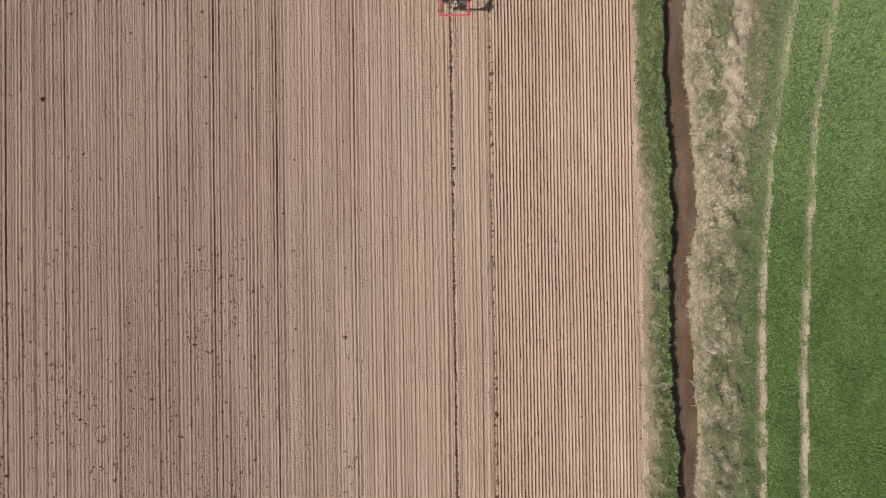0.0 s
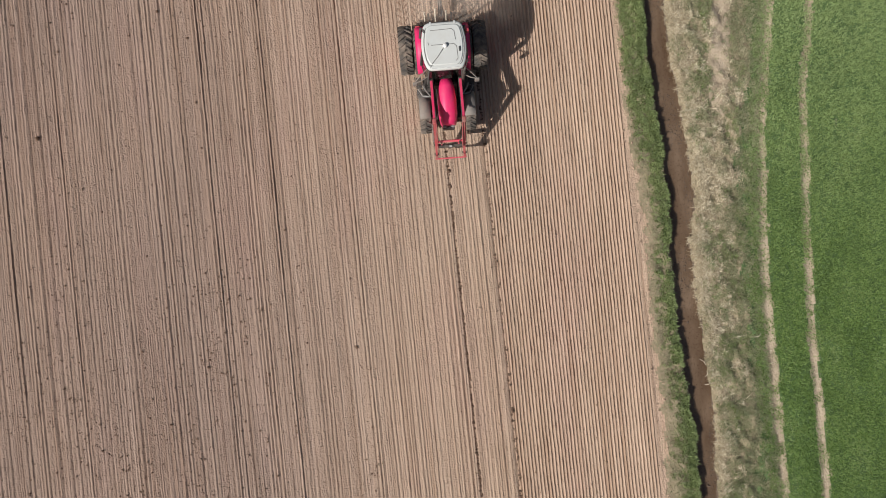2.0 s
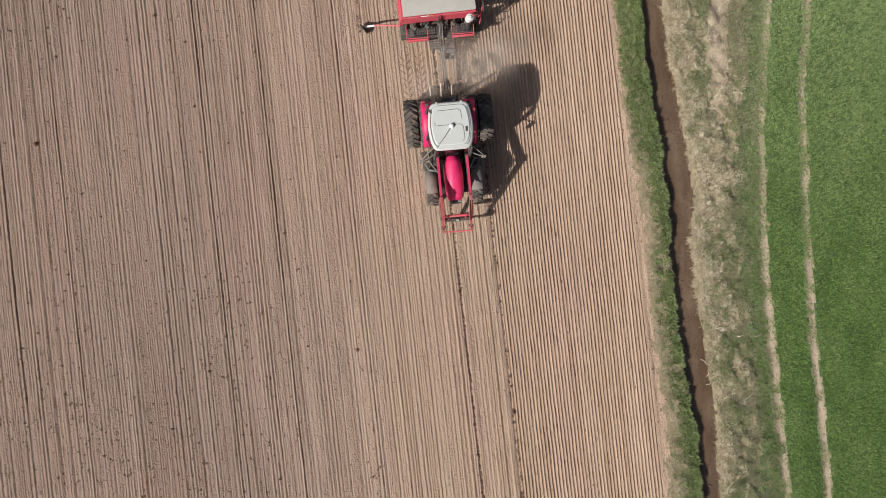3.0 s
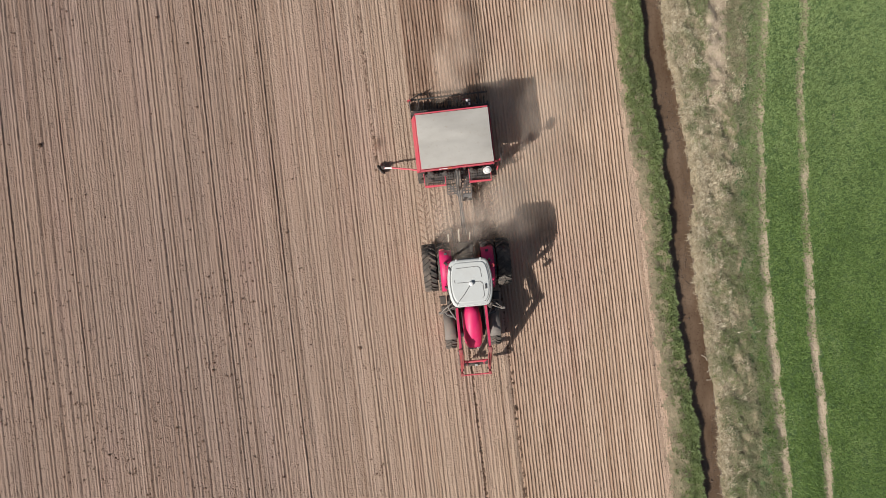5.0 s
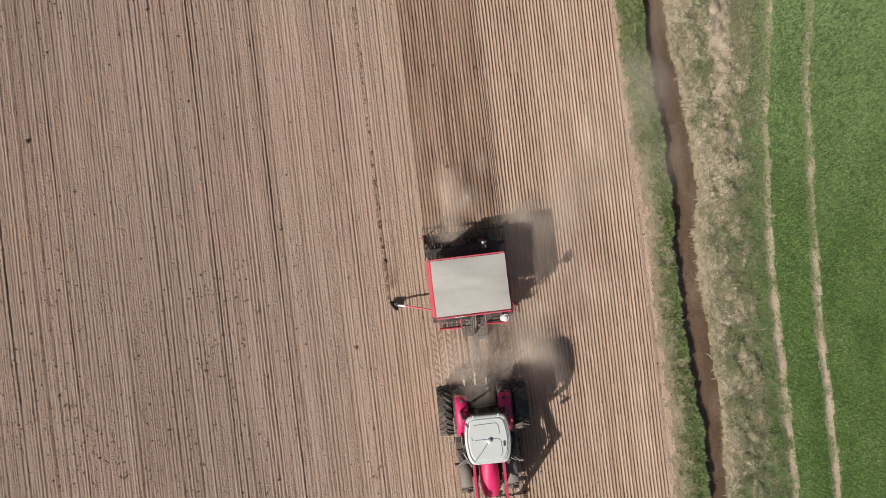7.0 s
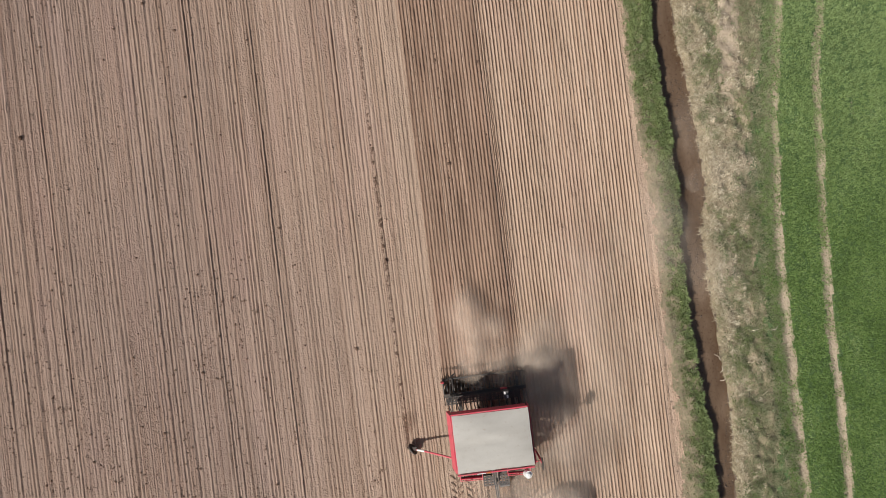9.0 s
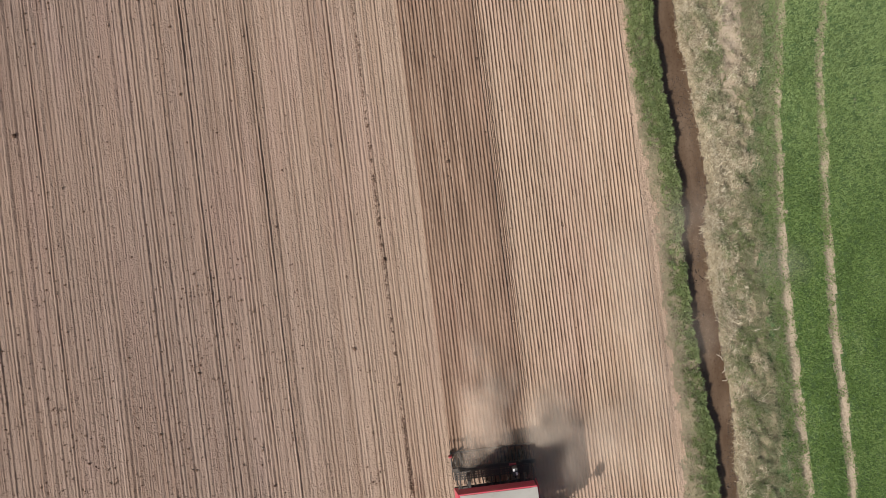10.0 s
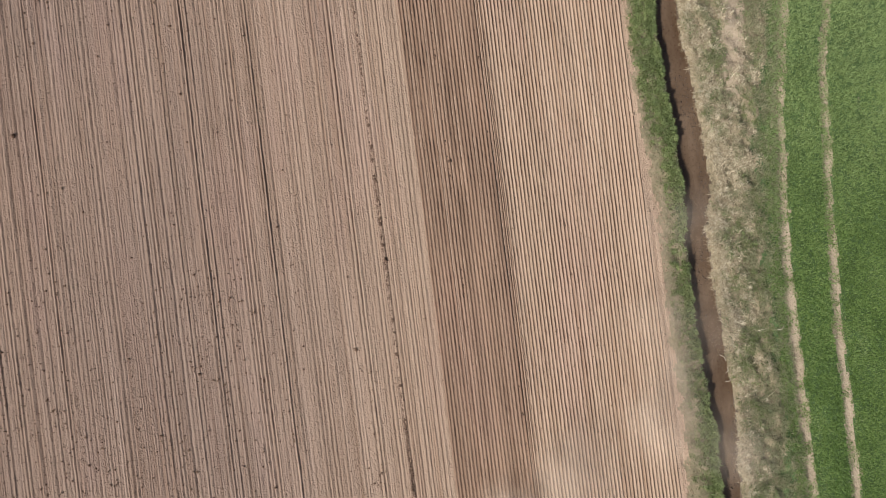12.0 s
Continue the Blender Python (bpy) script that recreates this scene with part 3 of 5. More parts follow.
def crumbs(places, sizes, seed, sink=0.25, base=None):
    rng = np.random.RandomState(seed)
    shapes = [lump(rng, 1.0) for _ in range(12)]
    vs, fs, n = [], [], 0
    for (x, y), s in zip(places, sizes):
        v, f = shapes[rng.randint(12)]
        a = rng.uniform(0, 6.28)
        c, sn = math.cos(a), math.sin(a)
        z = (base if base is not None else 0.0) + s * (0.7 - sink)
        vs.append(np.stack([x + s * (c * v[:, 0] - sn * v[:, 1]), y + s * (sn * v[:, 0] + c * v[:, 1]), z + s * v[:, 2]], 1))
        fs.append(f + n)
        n += len(v)
    return np.concatenate(vs), np.concatenate(fs)


def crumb_stuff(name, label, p, sizes, seed, mat=None):
    v, f = crumbs(p, sizes, seed)
    k = len(v) // len(p)
    v[:, 2] += np.repeat(ground_height(p[:, 0], p[:, 1]), k)
    tagged(new(name, mesh_of(name, v, f, [mat or CLOD])), label, "soil clods", kind="stuff")


def grit():
    """Countless small crumbs of the dry soil itself, eight-sided."""
    n = 90000
    p = scatter(n, -18.4, 7.35, -12.2, 11.6, 141)
    x, y = p.T
    p = keep(p, np.clip(0.15 + 1.1 * step(value_noise(x * 2.4, y * 0.35, 142), 0.3, 0.75) + 0.3 * step(-x, 3, 12), 0, 1) * (1 - 0.6 * (x > 2.0)) * (x < field_edge(y)), 143)
    rng = np.random.RandomState(144)
    n = len(p)
    s = rng.gamma(2.0, 0.0036, n) + 0.005
    dirs = np.array([(1, 0, 0), (0, 1, 0), (-1, 0, 0), (0, -1, 0), (0, 0, 1), (0, 0, -1)], float)
    a = rng.uniform(0, 6.28, n)
    c, sn = np.cos(a)[:, None], np.sin(a)[:, None]
    d = dirs[None] * (s[:, None, None] * rng.uniform(0.65, 1.35, (n, 6, 1)))
    v = np.stack([d[..., 0] * c - d[..., 1] * sn, d[..., 0] * sn + d[..., 1] * c, d[..., 2]], 2)
    v += np.stack([p[:, 0], p[:, 1], ground_height(p[:, 0], p[:, 1]) + 0.35 * s], 1)[:, None, :]
    tri = np.array([(0, 1, 4), (1, 2, 4), (2, 3, 4), (3, 0, 4), (1, 0, 5), (2, 1, 5), (3, 2, 5), (0, 3, 5)])
    f = (np.arange(n)[:, None, None] * 6 + tri[None]).reshape(-1, 3)
    tagged(new("soil_grit", mesh_of("soil_grit", v.reshape(-1, 3), f, [SOIL])), "loose dry crumbs covering the tilled field", "soil", kind="stuff")


def clods():
    rng = np.random.RandomState(81)
    p = scatter(27000, -18.3, -2.3, -12, 11.5, 82)
    clump = value_noise(p[:, 0] * 1.2, p[:, 1] * 0.35, 83) * (0.42 + 1.0 * step(-p[:, 1], -6, 8))
    band = np.exp(-((p[:, 0] + 8.9) / 0.25) ** 2) * 0.8
    p = keep(p, np.clip(clump ** 2 * 0.6 + band * 0.6, 0, 1) * (1 - 0.7 * ((p[:, 0] > -5.6) & (p[:, 0] < -3.6))), 84)
    crumb_stuff("field_crumbs", "small dark moist clods strewn over the furrows", p, rng.gamma(1.7, 0.0054, len(p)) + 0.006, 85)
    p = scatter(3400, -17.5, -5.2, -12, 11.5, 96)
    thick = step(value_noise(p[:, 0] * 0.8, p[:, 1] * 0.3, 97), 0.3, 0.8) * (0.25 + 0.75 * step(-p[:, 1], -5, 6))
    p = keep(p, 0.55 * thick, 98)
    crumb_stuff("field_clods", "scattered dark moist clods, larger than the crumbs round them", p, rng.uniform(0.026, 0.046, len(p)), 99)
    p = scatter(5200, -0.7, 7.3, -12, 11.5, 86)
    crumb_stuff("drill_row_crumbs", "fine dark crumbs among the drill rows", p, rng.gamma(1.6, 0.0034, len(p)) + 0.004, 87)
    grit()
    p = scatter(1300, -0.2, 0.3, -12, 11.5, 88)
    p[:, 0] += field_edge(p[:, 1])
    crumb_stuff("edge_crumbs", "loose pale crumbs along the field edge", p, rng.gamma(2.0, 0.005, len(p)) + 0.006, 89, SOIL)
    for at, n, seed in ((0.555, 1500, 90), (1.99, 700, 91)):
        p = scatter(n, -0.045, 0.045, -12.5, 12.5, seed)
        p[:, 0] += at
        p = keep(p, 0.25 + 0.9 * value_noise(p[:, 0] * 0, p[:, 1] * 1.6, seed + 5), seed + 9)
        crumb_stuff("marker_furrow_crumbs", "dark moist crumbs in an old marker furrow", p, rng.gamma(3.0, 0.006, len(p)) + 0.008, seed, MARK)
    # the clods that stand out singly
    big = [(-14.5, 5.65, 0.085), (-13.43, 8.8, 0.06), (-8.61, 8.82, 0.055), (-8.51, 6.39, 0.06), (-9.02, -3.44, 0.06), (-8.96, -3.16, 0.055), (-8.79, 0.05, 0.055),
           (-9.6, 9.9, 0.06), (-7.4, 4.9, 0.04), (-10.9, 0.9, 0.05), (-12.4, 2.7, 0.05), (-10.6, -5.4, 0.06), (-13.2, -6.1, 0.06), (-9.5, -6.8, 0.055), (-15.9, -8.1, 0.07), (-11.4, -2.6, 0.05)]
    r2 = np.random.RandomState(95)
    for x, y, s in big:
        v, f = lump(r2, s, 0.75)
        z = float(ground_height(np.array([x]), np.array([y]))[0])
        ob = new("soil_clod", mesh_of("soil_clod", v, f, [CLOD]))
        ob.location = (x, y, z + s * 0.4)
        tagged(ob, "dark lump of moist soil lying on the furrows", "soil clod", "clods on the field")


def ditch_litter():
    rng = np.random.RandomState(101)
    p = scatter(12000, 0.0, 1.0, -12, 11, 102)
    u = p[:, 0].copy()
    p[:, 0] = ditch_near(p[:, 1]) + 0.05 + u * (ditch_far(p[:, 1]) + 0.1 - ditch_near(p[:, 1]))
    p = keep(p, 0.05 + 0.8 * (value_noise(p[:, 0], p[:, 1] * 0.5, 103) > 0.52) * (0.3 + 0.6 * u), 104)
    v, f = crumbs(p, rng.gamma(2, 0.0045, len(p)) + 0.004, 105, 0.5, -0.27)
    tagged(new("floating_litter", mesh_of("floating_litter", v, f, [MUD])), "dark leaves and crumbs floating on the muddy water", "litter", kind="stuff")
    for x, y, a, ln in ((9.3, -5.15, 130, 0.42), (9.38, -5.6, 70, 0.3), (9.4, -5.95, 20, 0.3), (11.3, -4.3, 25, 0.35)):
        bm = bmesh.new()
        ln *= 0.75
        c, s = math.cos(radians(a)), math.sin(radians(a))
        z = float(ground_height(np.array([x]), np.array([y]))[0])
        pts = [(-0.5 * ln * c, -0.5 * ln * s, 0.02), (0.05 * s, -0.04 * c, 0.09), (0.5 * ln * c, 0.5 * ln * s, 0.05)]
        pipe(bm, pts, 0.011, 6)
        ob = part("dead_stick", bm, STICK, None)
        ob.location = (x, y, max(z, -0.27) + 0.02)
        tagged(ob, "bleached broken stick lying at the ditch", "stick", "sticks at the ditch")


# ---- the tractor, facing -y, its origin on the ground below the roof's aerial ----
REAR_AXLE, FRONT_AXLE, REAR_R, FRONT_R = 0.57, -1.76, 0.86, 0.66


def tyre_mesh(r, w, lugs):
    """A lugged tyre round the x axis."""
    bm = bmesh.new()
    prof = [(-0.36 * w, 0.60), (-0.5 * w, 0.72), (-0.5 * w, 0.88), (-0.42 * w, 0.925), (0, 0.94), (0.42 * w, 0.925), (0.5 * w, 0.88), (0.5 * w, 0.72), (0.36 * w, 0.60)]
    n = 40
    rows = [[bm.verts.new((x, r * k * math.cos(2 * math.pi * i / n), r * k * math.sin(2 * math.pi * i / n))) for x, k in prof] for i in range(n)]
    for i in range(n):
        a, b = rows[i], rows[(i + 1) % n]
        for j in range(len(prof)):
            j2 = (j + 1) % len(prof)
            f = bm.faces.new((a[j], a[j2], b[j2], b[j]))
            f.smooth = True
    for i in range(lugs):
        for side in (-1, 1):
            a0 = 2 * math.pi * (i + (0.5 if side > 0 else 0)) / lugs
            ring = []
            for x, da in ((0.02, 0.0), (0.27, 0.10), (0.51, 0.20)):
                for k, dx in ((0.92, -0.5), (1.0, -0.36), (1.0, 0.36), (0.92, 0.5)):
                    a = a0 + da + dx * 0.085
                    rr = r * (k if x < 0.5 else k - 0.03)
                    ring.append(bm.verts.new((side * x * w, rr * math.cos(a), rr * math.sin(a))))
            for s in range(2):
                q = ring[s * 4:s * 4 + 8]
                for j in range(3):
                    bm.faces.new((q[j], q[j + 1], q[j + 5], q[j + 4]))
            bm.faces.new(ring[0:4])
            bm.faces.new(ring[8:12][::-1])
    bmesh.ops.recalc_face_normals(bm, faces=bm.faces[:])
    return bm


def wheel(name, parent, x, y, r, w, lugs, rim_mat, label):
    bm = bmesh.new()
    s = 1 if x > 0 else -1
    rod(bm, (-0.40 * w, 0, 0), (0.40 * w, 0, 0), r * 0.62, 28)
    rod(bm, (s * 0.40 * w, 0, 0), (s * 0.44 * w, 0, 0), r * 0.28, 16)
    for i in range(8):
        a = 2 * math.pi * i / 8
        rod(bm, (s * 0.44 * w, r * 0.2 * math.cos(a), r * 0.2 * math.sin(a)), (s * 0.48 * w, r * 0.2 * math.cos(a), r * 0.2 * math.sin(a)), 0.02, 6)
    ob = part(name, bm, rim_mat, parent, label)
    part("tyre", tyre_mesh(r, w, lugs), RUBBER, ob, "dusty black lugged tractor tyre")
    ob["axle"] = (x, y, r)
    return ob


def build_tractor():
    tr = thing("tractor", "bright red tractor with grey cab roof and front loader", "tractor")
    # chassis, axles and hitch
    bm = bmesh.new()
    box(bm, (0, -0.6, 0.85), (0.5, 3.2, 0.5), bev=0.05)
    box(bm, (0, -2.05, 0.78), (0.42, 0.55, 0.4), bev=0.05)
    rod(bm, (-1.55, REAR_AXLE, REAR_R), (1.55, REAR_AXLE, REAR_R), 0.10, 14)
    rod(bm, (-0.8, FRONT_AXLE, FRONT_R), (0.8, FRONT_AXLE, FRONT_R), 0.09, 14)
    box(bm, (0, 1.1, 0.8), (0.6, 0.6, 0.5), bev=0.05)
    part("chassis", bm, STEEL, tr, "dark dusty steel chassis and axles")
    for s in (-1, 1):
        bm = bmesh.new()
        bar(bm, (s * 0.35, 1.2, 0.75), (s * 0.42, 1.95, 0.55), 0.07, 0.1)
        part("lower_link", bm, STEEL, tr)
    for x in (-0.56, 0.2):
        bm = bmesh.new()
        rod(bm, (x, 1.45, 1.2), (x, 1.6, 1.3), 0.02)
        box(bm, (x, 1.6, 1.33), (0.05, 0.08, 0.10))
        rod(bm, (x, 1.64, 1.3), (x, 1.68, 1.5), 0.03, 8)
        part("hitch_hook", bm, STICK, tr, "pale dusty hitch pin")
    bm = bmesh.new()
    rod(bm, (-0.18, 1.4, 1.12), (-0.18, 1.75, 1.2), 0.025)
    box(bm, (-0.18, 1.62, 1.22), (0.06, 0.12, 0.1))
    rod(bm, (-0.18, 1.74, 1.2), (-0.16, 1.86, 1.3), 0.03, 8)
    part("top_link", bm, STICK, tr, "pale dusty top link")
    # bonnet: narrow at the cab, fuller ahead, rounded nose
    rings = []
    for y, w, top, low in ((-0.86, 0.44, 2.13, 1.0), (-1.1, 0.56, 2.15, 0.98), (-1.5, 0.66, 2.1, 0.95), (-1.95, 0.65, 2.0, 0.93), (-2.2, 0.57, 1.86, 0.95), (-2.33, 0.42, 1.66, 1.0)):
        rings.append([(sx * w / 2 * kx, y, low + (top - low) * kz) for sx, kx, kz in
                      ((1, 1.0, 0.0), (1, 1.02, 0.5), (1, 0.94, 0.8), (1, 0.70, 0.95), (1, 0.22, 1.0), (-1, 0.22, 1.0), (-1, 0.70, 0.95), (-1, 0.94, 0.8), (-1, 1.02, 0.5), (-1, 1.0, 0.0))])
    bm = bmesh.new()
    loft(bm, rings)
    part("bonnet", bm, RED, tr, "glossy red curved engine bonnet")
    bm = bmesh.new()
    box(bm, (0, -2.37, 1.12), (0.42, 0.1, 0.4), bev=0.04)
    part("grille", bm, SEAM, tr, "black radiator grille")
    for s in (-1, 1):
        bm = bmesh.new()
        box(bm, (s * 0.15, -2.36, 1.4), (0.13, 0.08, 0.1), bev=0.03)
        part("headlight", bm, GREY, tr, "grey headlight")
        bm = bmesh.new()
        box(bm, (s * 0.335, -1.5, 1.5), (0.02, 0.9, 0.12), bev=0.008)
        part("side_vent", bm, SEAM, tr, "black slotted side vent")
    # cab
    base = [(-0.78, 0.72), (0.78, 0.72), (0.80, -0.15), (0.6, -0.84), (-0.6, -0.84), (-0.80, -0.15)]
    bm = bmesh.new()
    loft(bm, [[(x, y, 1.15) for x, y in base], [(x * 1.02, y, 1.5) for x, y in base]], smooth=False)
    part("cab_tub", bm, STEEL, tr, "dark cab floor and lower walls")
    for i, (x, y) in enumerate(base):
        bm = bmesh.new()
        bar(bm, (x * 1.02, y, 1.48), (x * 0.92, y * 0.92, 2.86), 0.07)
        part("cab_pillar", bm, SEAM, tr)
    for i in range(6):
        (x0, y0), (x1, y1) = base[i], base[(i + 1) % 6]
        bm = bmesh.new()
        q = [bm.verts.new(p) for p in ((x0, y0, 1.52), (x1, y1, 1.52), (x1 * 0.92, y1 * 0.92, 2.84), (x0 * 0.92, y0 * 0.92, 2.84))]
        bm.faces.new(q)
        bmesh.ops.solidify(bm, geom=bm.faces[:], thickness=0.006)
        part("cab_window", bm, GLASS, tr, "tinted cab glass").visible_shadow = False
    bm = bmesh.new()
    box(bm, (0, 0.15, 1.6), (0.52, 0.5, 0.12), bev=0.05)
    box(bm, (0, 0.42, 1.95), (0.48, 0.12, 0.65), bev=0.05)
    part("seat", bm, SEAM, tr, "black driver's seat")
    bm = bmesh.new()
    box(bm, (0, -0.52, 1.62), (0.5, 0.3, 0.3), bev=0.05)
    part("dashboard", bm, GUARD, tr)
    bm = bmesh.new()
    for i in range(16):
        a, b = 2 * math.pi * i / 16, 2 * math.pi * (i + 1) / 16
        rod(bm, (0.19 * math.cos(a), -0.32 + 0.19 * math.sin(a), 1.92), (0.19 * math.cos(b), -0.32 + 0.19 * math.sin(b), 1.92), 0.016, 6)
    rod(bm, (0, -0.32, 1.92), (0, -0.45, 1.65), 0.02, 6)
    part("steering_wheel", bm, SEAM, tr)
    # roof: fullest over the doors, rounded towards both ends
    half = [(0.785, 0.40), (0.775, 0.50), (0.74, 0.58), (0.66, 0.645), (0.5, 0.69), (0.25, 0.73), (0.0, 0.745), (-0.25, 0.73), (-0.5, 0.69), (-0.68, 0.62), (-0.755, 0.55), (-0.785, 0.44)]
    plan = [(x, y) for y, x in half] + [(-x, y) for y, x in reversed(half)]
    bm = bmesh.new()
    loft(bm, [[(x * k, y * k, z) for x, y in plan] for k, z in ((0.93, 2.84), (0.99, 2.88), (1.0, 2.93), (1.0, 2.99), (0.985, 3.025), (0.95, 3.045), (0.9, 3.055))])
    roof = part("cab_roof", bm, ROOF, tr, "light grey moulded cab roof with hatch seams")
    bm = bmesh.new()
    loft(bm, [[(x * k, y * k + 0.02, z) for x, y in plan] for k, z in ((0.85, 3.05), (0.835, 3.074), (0.80, 3.082))])
    part("roof_panel", bm, ROOF, roof)
    for pts in ([(-0.42, 0.5), (0.28, 0.52), (0.36, 0.45), (0.39, 0.16)], [(-0.42, 0.02), (0.33, 0.02), (0.41, -0.06), (0.43, -0.46), (0.36, -0.54)], [(-0.5, 0.02), (-0.52, 0.12)]):
        bm = bmesh.new()
        for a, b in zip(pts, pts[1:]):
            bar(bm, (*a, 3.083), (*b, 3.083), 0.016, 0.014, 0)
        part("roof_seam", bm, SEAL, roof, "dark rubber seam")
    for side in (-1, 1):
        bm = bmesh.new()
        rim = [(side * x * 0.885, y * 0.885 + 0.01, 3.056) for y, x in half[3:11]]
        for a, b in zip(rim, rim[1:]):
            bar(bm, a, b, 0.022, 0.016, 0)
        part("roof_gutter", bm, SEAL, roof, "dark gutter line along the roof edge")
    bm = bmesh.new()
    bar(bm, (-0.46, -0.63, 3.05), (0.46, -0.63, 3.05), 0.016, 0.02, 0)
    part("roof_seam", bm, SEAL, roof, "dark rubber seam")
    for side in (-1, 1):
        bm = bmesh.new()
        bar(bm, (side * 0.4, 0.7, 3.05), (side * 0.4, 0.8, 3.03), 0.06, 0.03, 0.008)
        part("roof_rib", bm, ROOF, roof)
    for i in range(4):
        bm = bmesh.new()
        box(bm, (-0.36 + 0.24 * i, -0.705, 3.035), (0.17, 0.085, 0.03), bev=0.012)
        part("work_light", bm, LAMP_GREY, roof, "grey recessed work light")
    for s in (-1, 1):
        bm = bmesh.new()
        box(bm, (s * 0.4, 0.76, 2.95), (0.2, 0.08, 0.08), bev=0.02)
        part("work_light", bm, GREY, roof)
    bm = bmesh.new()
    box(bm, (-0.02, 0.78, 2.93), (0.5, 0.08, 0.08), bev=0.02)
    part("rear_housing", bm, SEAM, roof, "black housing on the rear edge of the roof")
    bm = bmesh.new()
    box(bm, (0.5, -0.16, 3.1), (0.05, 0.16, 0.04), bev=0.01)
    part("hatch_catch", bm, SEAM, roof)
    bm = bmesh.new()
    rod(bm, (0.03, -0.03, 3.08), (0.03, -0.03, 3.13), 0.075, 20)
    bmesh.ops.create_uvsphere(bm, u_segments=18, v_segments=10, radius=0.075, matrix=Matrix.Translation((0.03, -0.03, 3.14)) @ Matrix.Diagonal((1, 1, 0.75, 1)))
    part("aerial_dome", bm, WHITE, roof, "round white satellite aerial")
    bm = bmesh.new()
    pipe(bm, [(0.0, -0.06, 3.1), (-0.22, -0.36, 3.092), (-0.42, -0.58, 3.085), (-0.5, -0.72, 3.04)], 0.009, 6)
    part("aerial_cable", bm, SEAM, roof)
    bm = bmesh.new()
    bmesh.ops.create_uvsphere(bm, u_segments=14, v_segments=8, radius=0.07, matrix=Matrix.Translation((-0.62, 0.5, 3.03)) @ Matrix.Rotation(0.5, 4, "Z") @ Matrix.Diagonal((0.7, 1.4, 0.6, 1)))
    part("roof_cap", bm, SEAM, roof)
    bm = bmesh.new()
    rod(bm, (0.80, 0.5, 2.72), (0.80, 0.5, 2.9), 0.06, 14)
    rod(bm, (0.74, 0.5, 2.74), (0.80, 0.5, 2.74), 0.02, 8)
    part("beacon", bm, LAMP_RED, tr, "dusty red round lamp beside the roof")
    # fenders, wheels, guards
    for s in (-1, 1):
        bm = bmesh.new()
        rings = []
        for i in range(9):
            a = radians(8 + 122 * i / 8)
            y, z = REAR_AXLE - 0.98 * math.cos(a) * 0.92, REAR_R + 0.92 * math.sin(a)
            rings.append([(s * 0.52, y, z + 0.03), (s * 0.86, y, z + 0.03), (s * 0.95, y, z - 0.04), (s * 0.93, y, z - 0.07), (s * 0.52, y, z - 0.03)])
        loft(bm, rings)
        part("fender", bm, RED, tr, "red rear mudguard")
        bm = bmesh.new()
        box(bm, (s * 0.84, 1.17, 1.52), (0.17, 0.07, 0.12), bev=0.03)
        part("tail_light", bm, LAMP_RED, tr, "red tail light")
        bm = bmesh.new()
        rings = []
        for i in range(8):
            a = radians(12 + 98 * i / 7)
            y, z = FRONT_AXLE + 0.74 * math.cos(a), FRONT_R + 0.74 * math.sin(a)
            rings.append([(s * 0.60, y, z), (s * 0.98, y, z), (s * 1.0, y, z - 0.05), (s * 0.97, y, z - 0.025), (s * 0.60, y, z - 0.025)])
        loft(bm, rings)
        part("front_mudguard", bm, GUARD, tr, "dusty grey plastic front mudguard")
        bm = bmesh.new()
        for i in range(3):
            box(bm, (s * 0.95, -0.62, 0.5 + 0.3 * i), (0.2, 0.26, 0.03), bev=0.01)
        bar(bm, (s * 0.87, -0.5, 0.4), (s * 0.87, -0.5, 1.25), 0.03)
        bar(bm, (s * 1.08, -0.5, 0.4), (s * 1.08, -0.5, 1.25), 0.03)
        part("cab_steps", bm, STEEL, tr, "dark steel cab steps")
        bm = bmesh.new()
        box(bm, (s * 0.62, -0.75, 0.75), (0.4, 0.55, 0.5), bev=0.08)
        part("fuel_tank", bm, STEEL, tr)
        bm = bmesh.new()
        box(bm, (s * 0.72, 1.02, 1.72), (0.11, 0.09, 0.06), bev=0.02)
        part("fender_lamp", bm, SEAM, tr, "black lamp cluster on the mudguard")
        bm = bmesh.new()
        box(bm, (s * 0.93, -0.98, 0.72), (0.22, 0.28, 0.3), bev=0.04)
        part("battery_box", bm, STEEL, tr, "dusty dark battery box")
        for k in range(3):
            bm = bmesh.new()
            pipe(bm, [(s * 0.74, -0.75 - 0.1 * k, 1.2), (s * (0.95 + 0.03 * k), -0.85 - 0.09 * k, 1.28 - 0.06 * k), (s * 0.84, -1.12 - 0.05 * k, 1.15), (s * 0.56, -1.25, 1.3)], 0.017, 6)
            part("loader_hose", bm, GREY if k == 1 else SEAM, tr)
        bm = bmesh.new()
        pipe(bm, [(s * 0.62, -0.62, 2.6), (s * 0.86, -0.80, 2.5), (s * 1.04, -0.95, 2.34)], 0.02, 6)
        pipe(bm, [(s * 0.62, -0.80, 2.3), (s * 0.86, -0.93, 2.3), (s * 1.04, -0.97, 2.3)], 0.02, 6)
        part("mirror_arm", bm, GUARD, tr, "grey tubular mirror arm")
        bm = bmesh.new()
        box(bm, (s * 1.06, -0.98, 2.15), (0.16, 0.08, 0.3), bev=0.03)
        part("mirror", bm, GUARD, tr, "dusty grey wing mirror")
        bm = bmesh.new()
        pipe(bm, [(s * 0.80, -0.85, 1.3), (s * 0.72, -1.02, 1.35), (s * 0.55, -1.3, 1.5)], 0.03, 8)
        part("handrail", bm, GREY, tr)
    bm = bmesh.new()
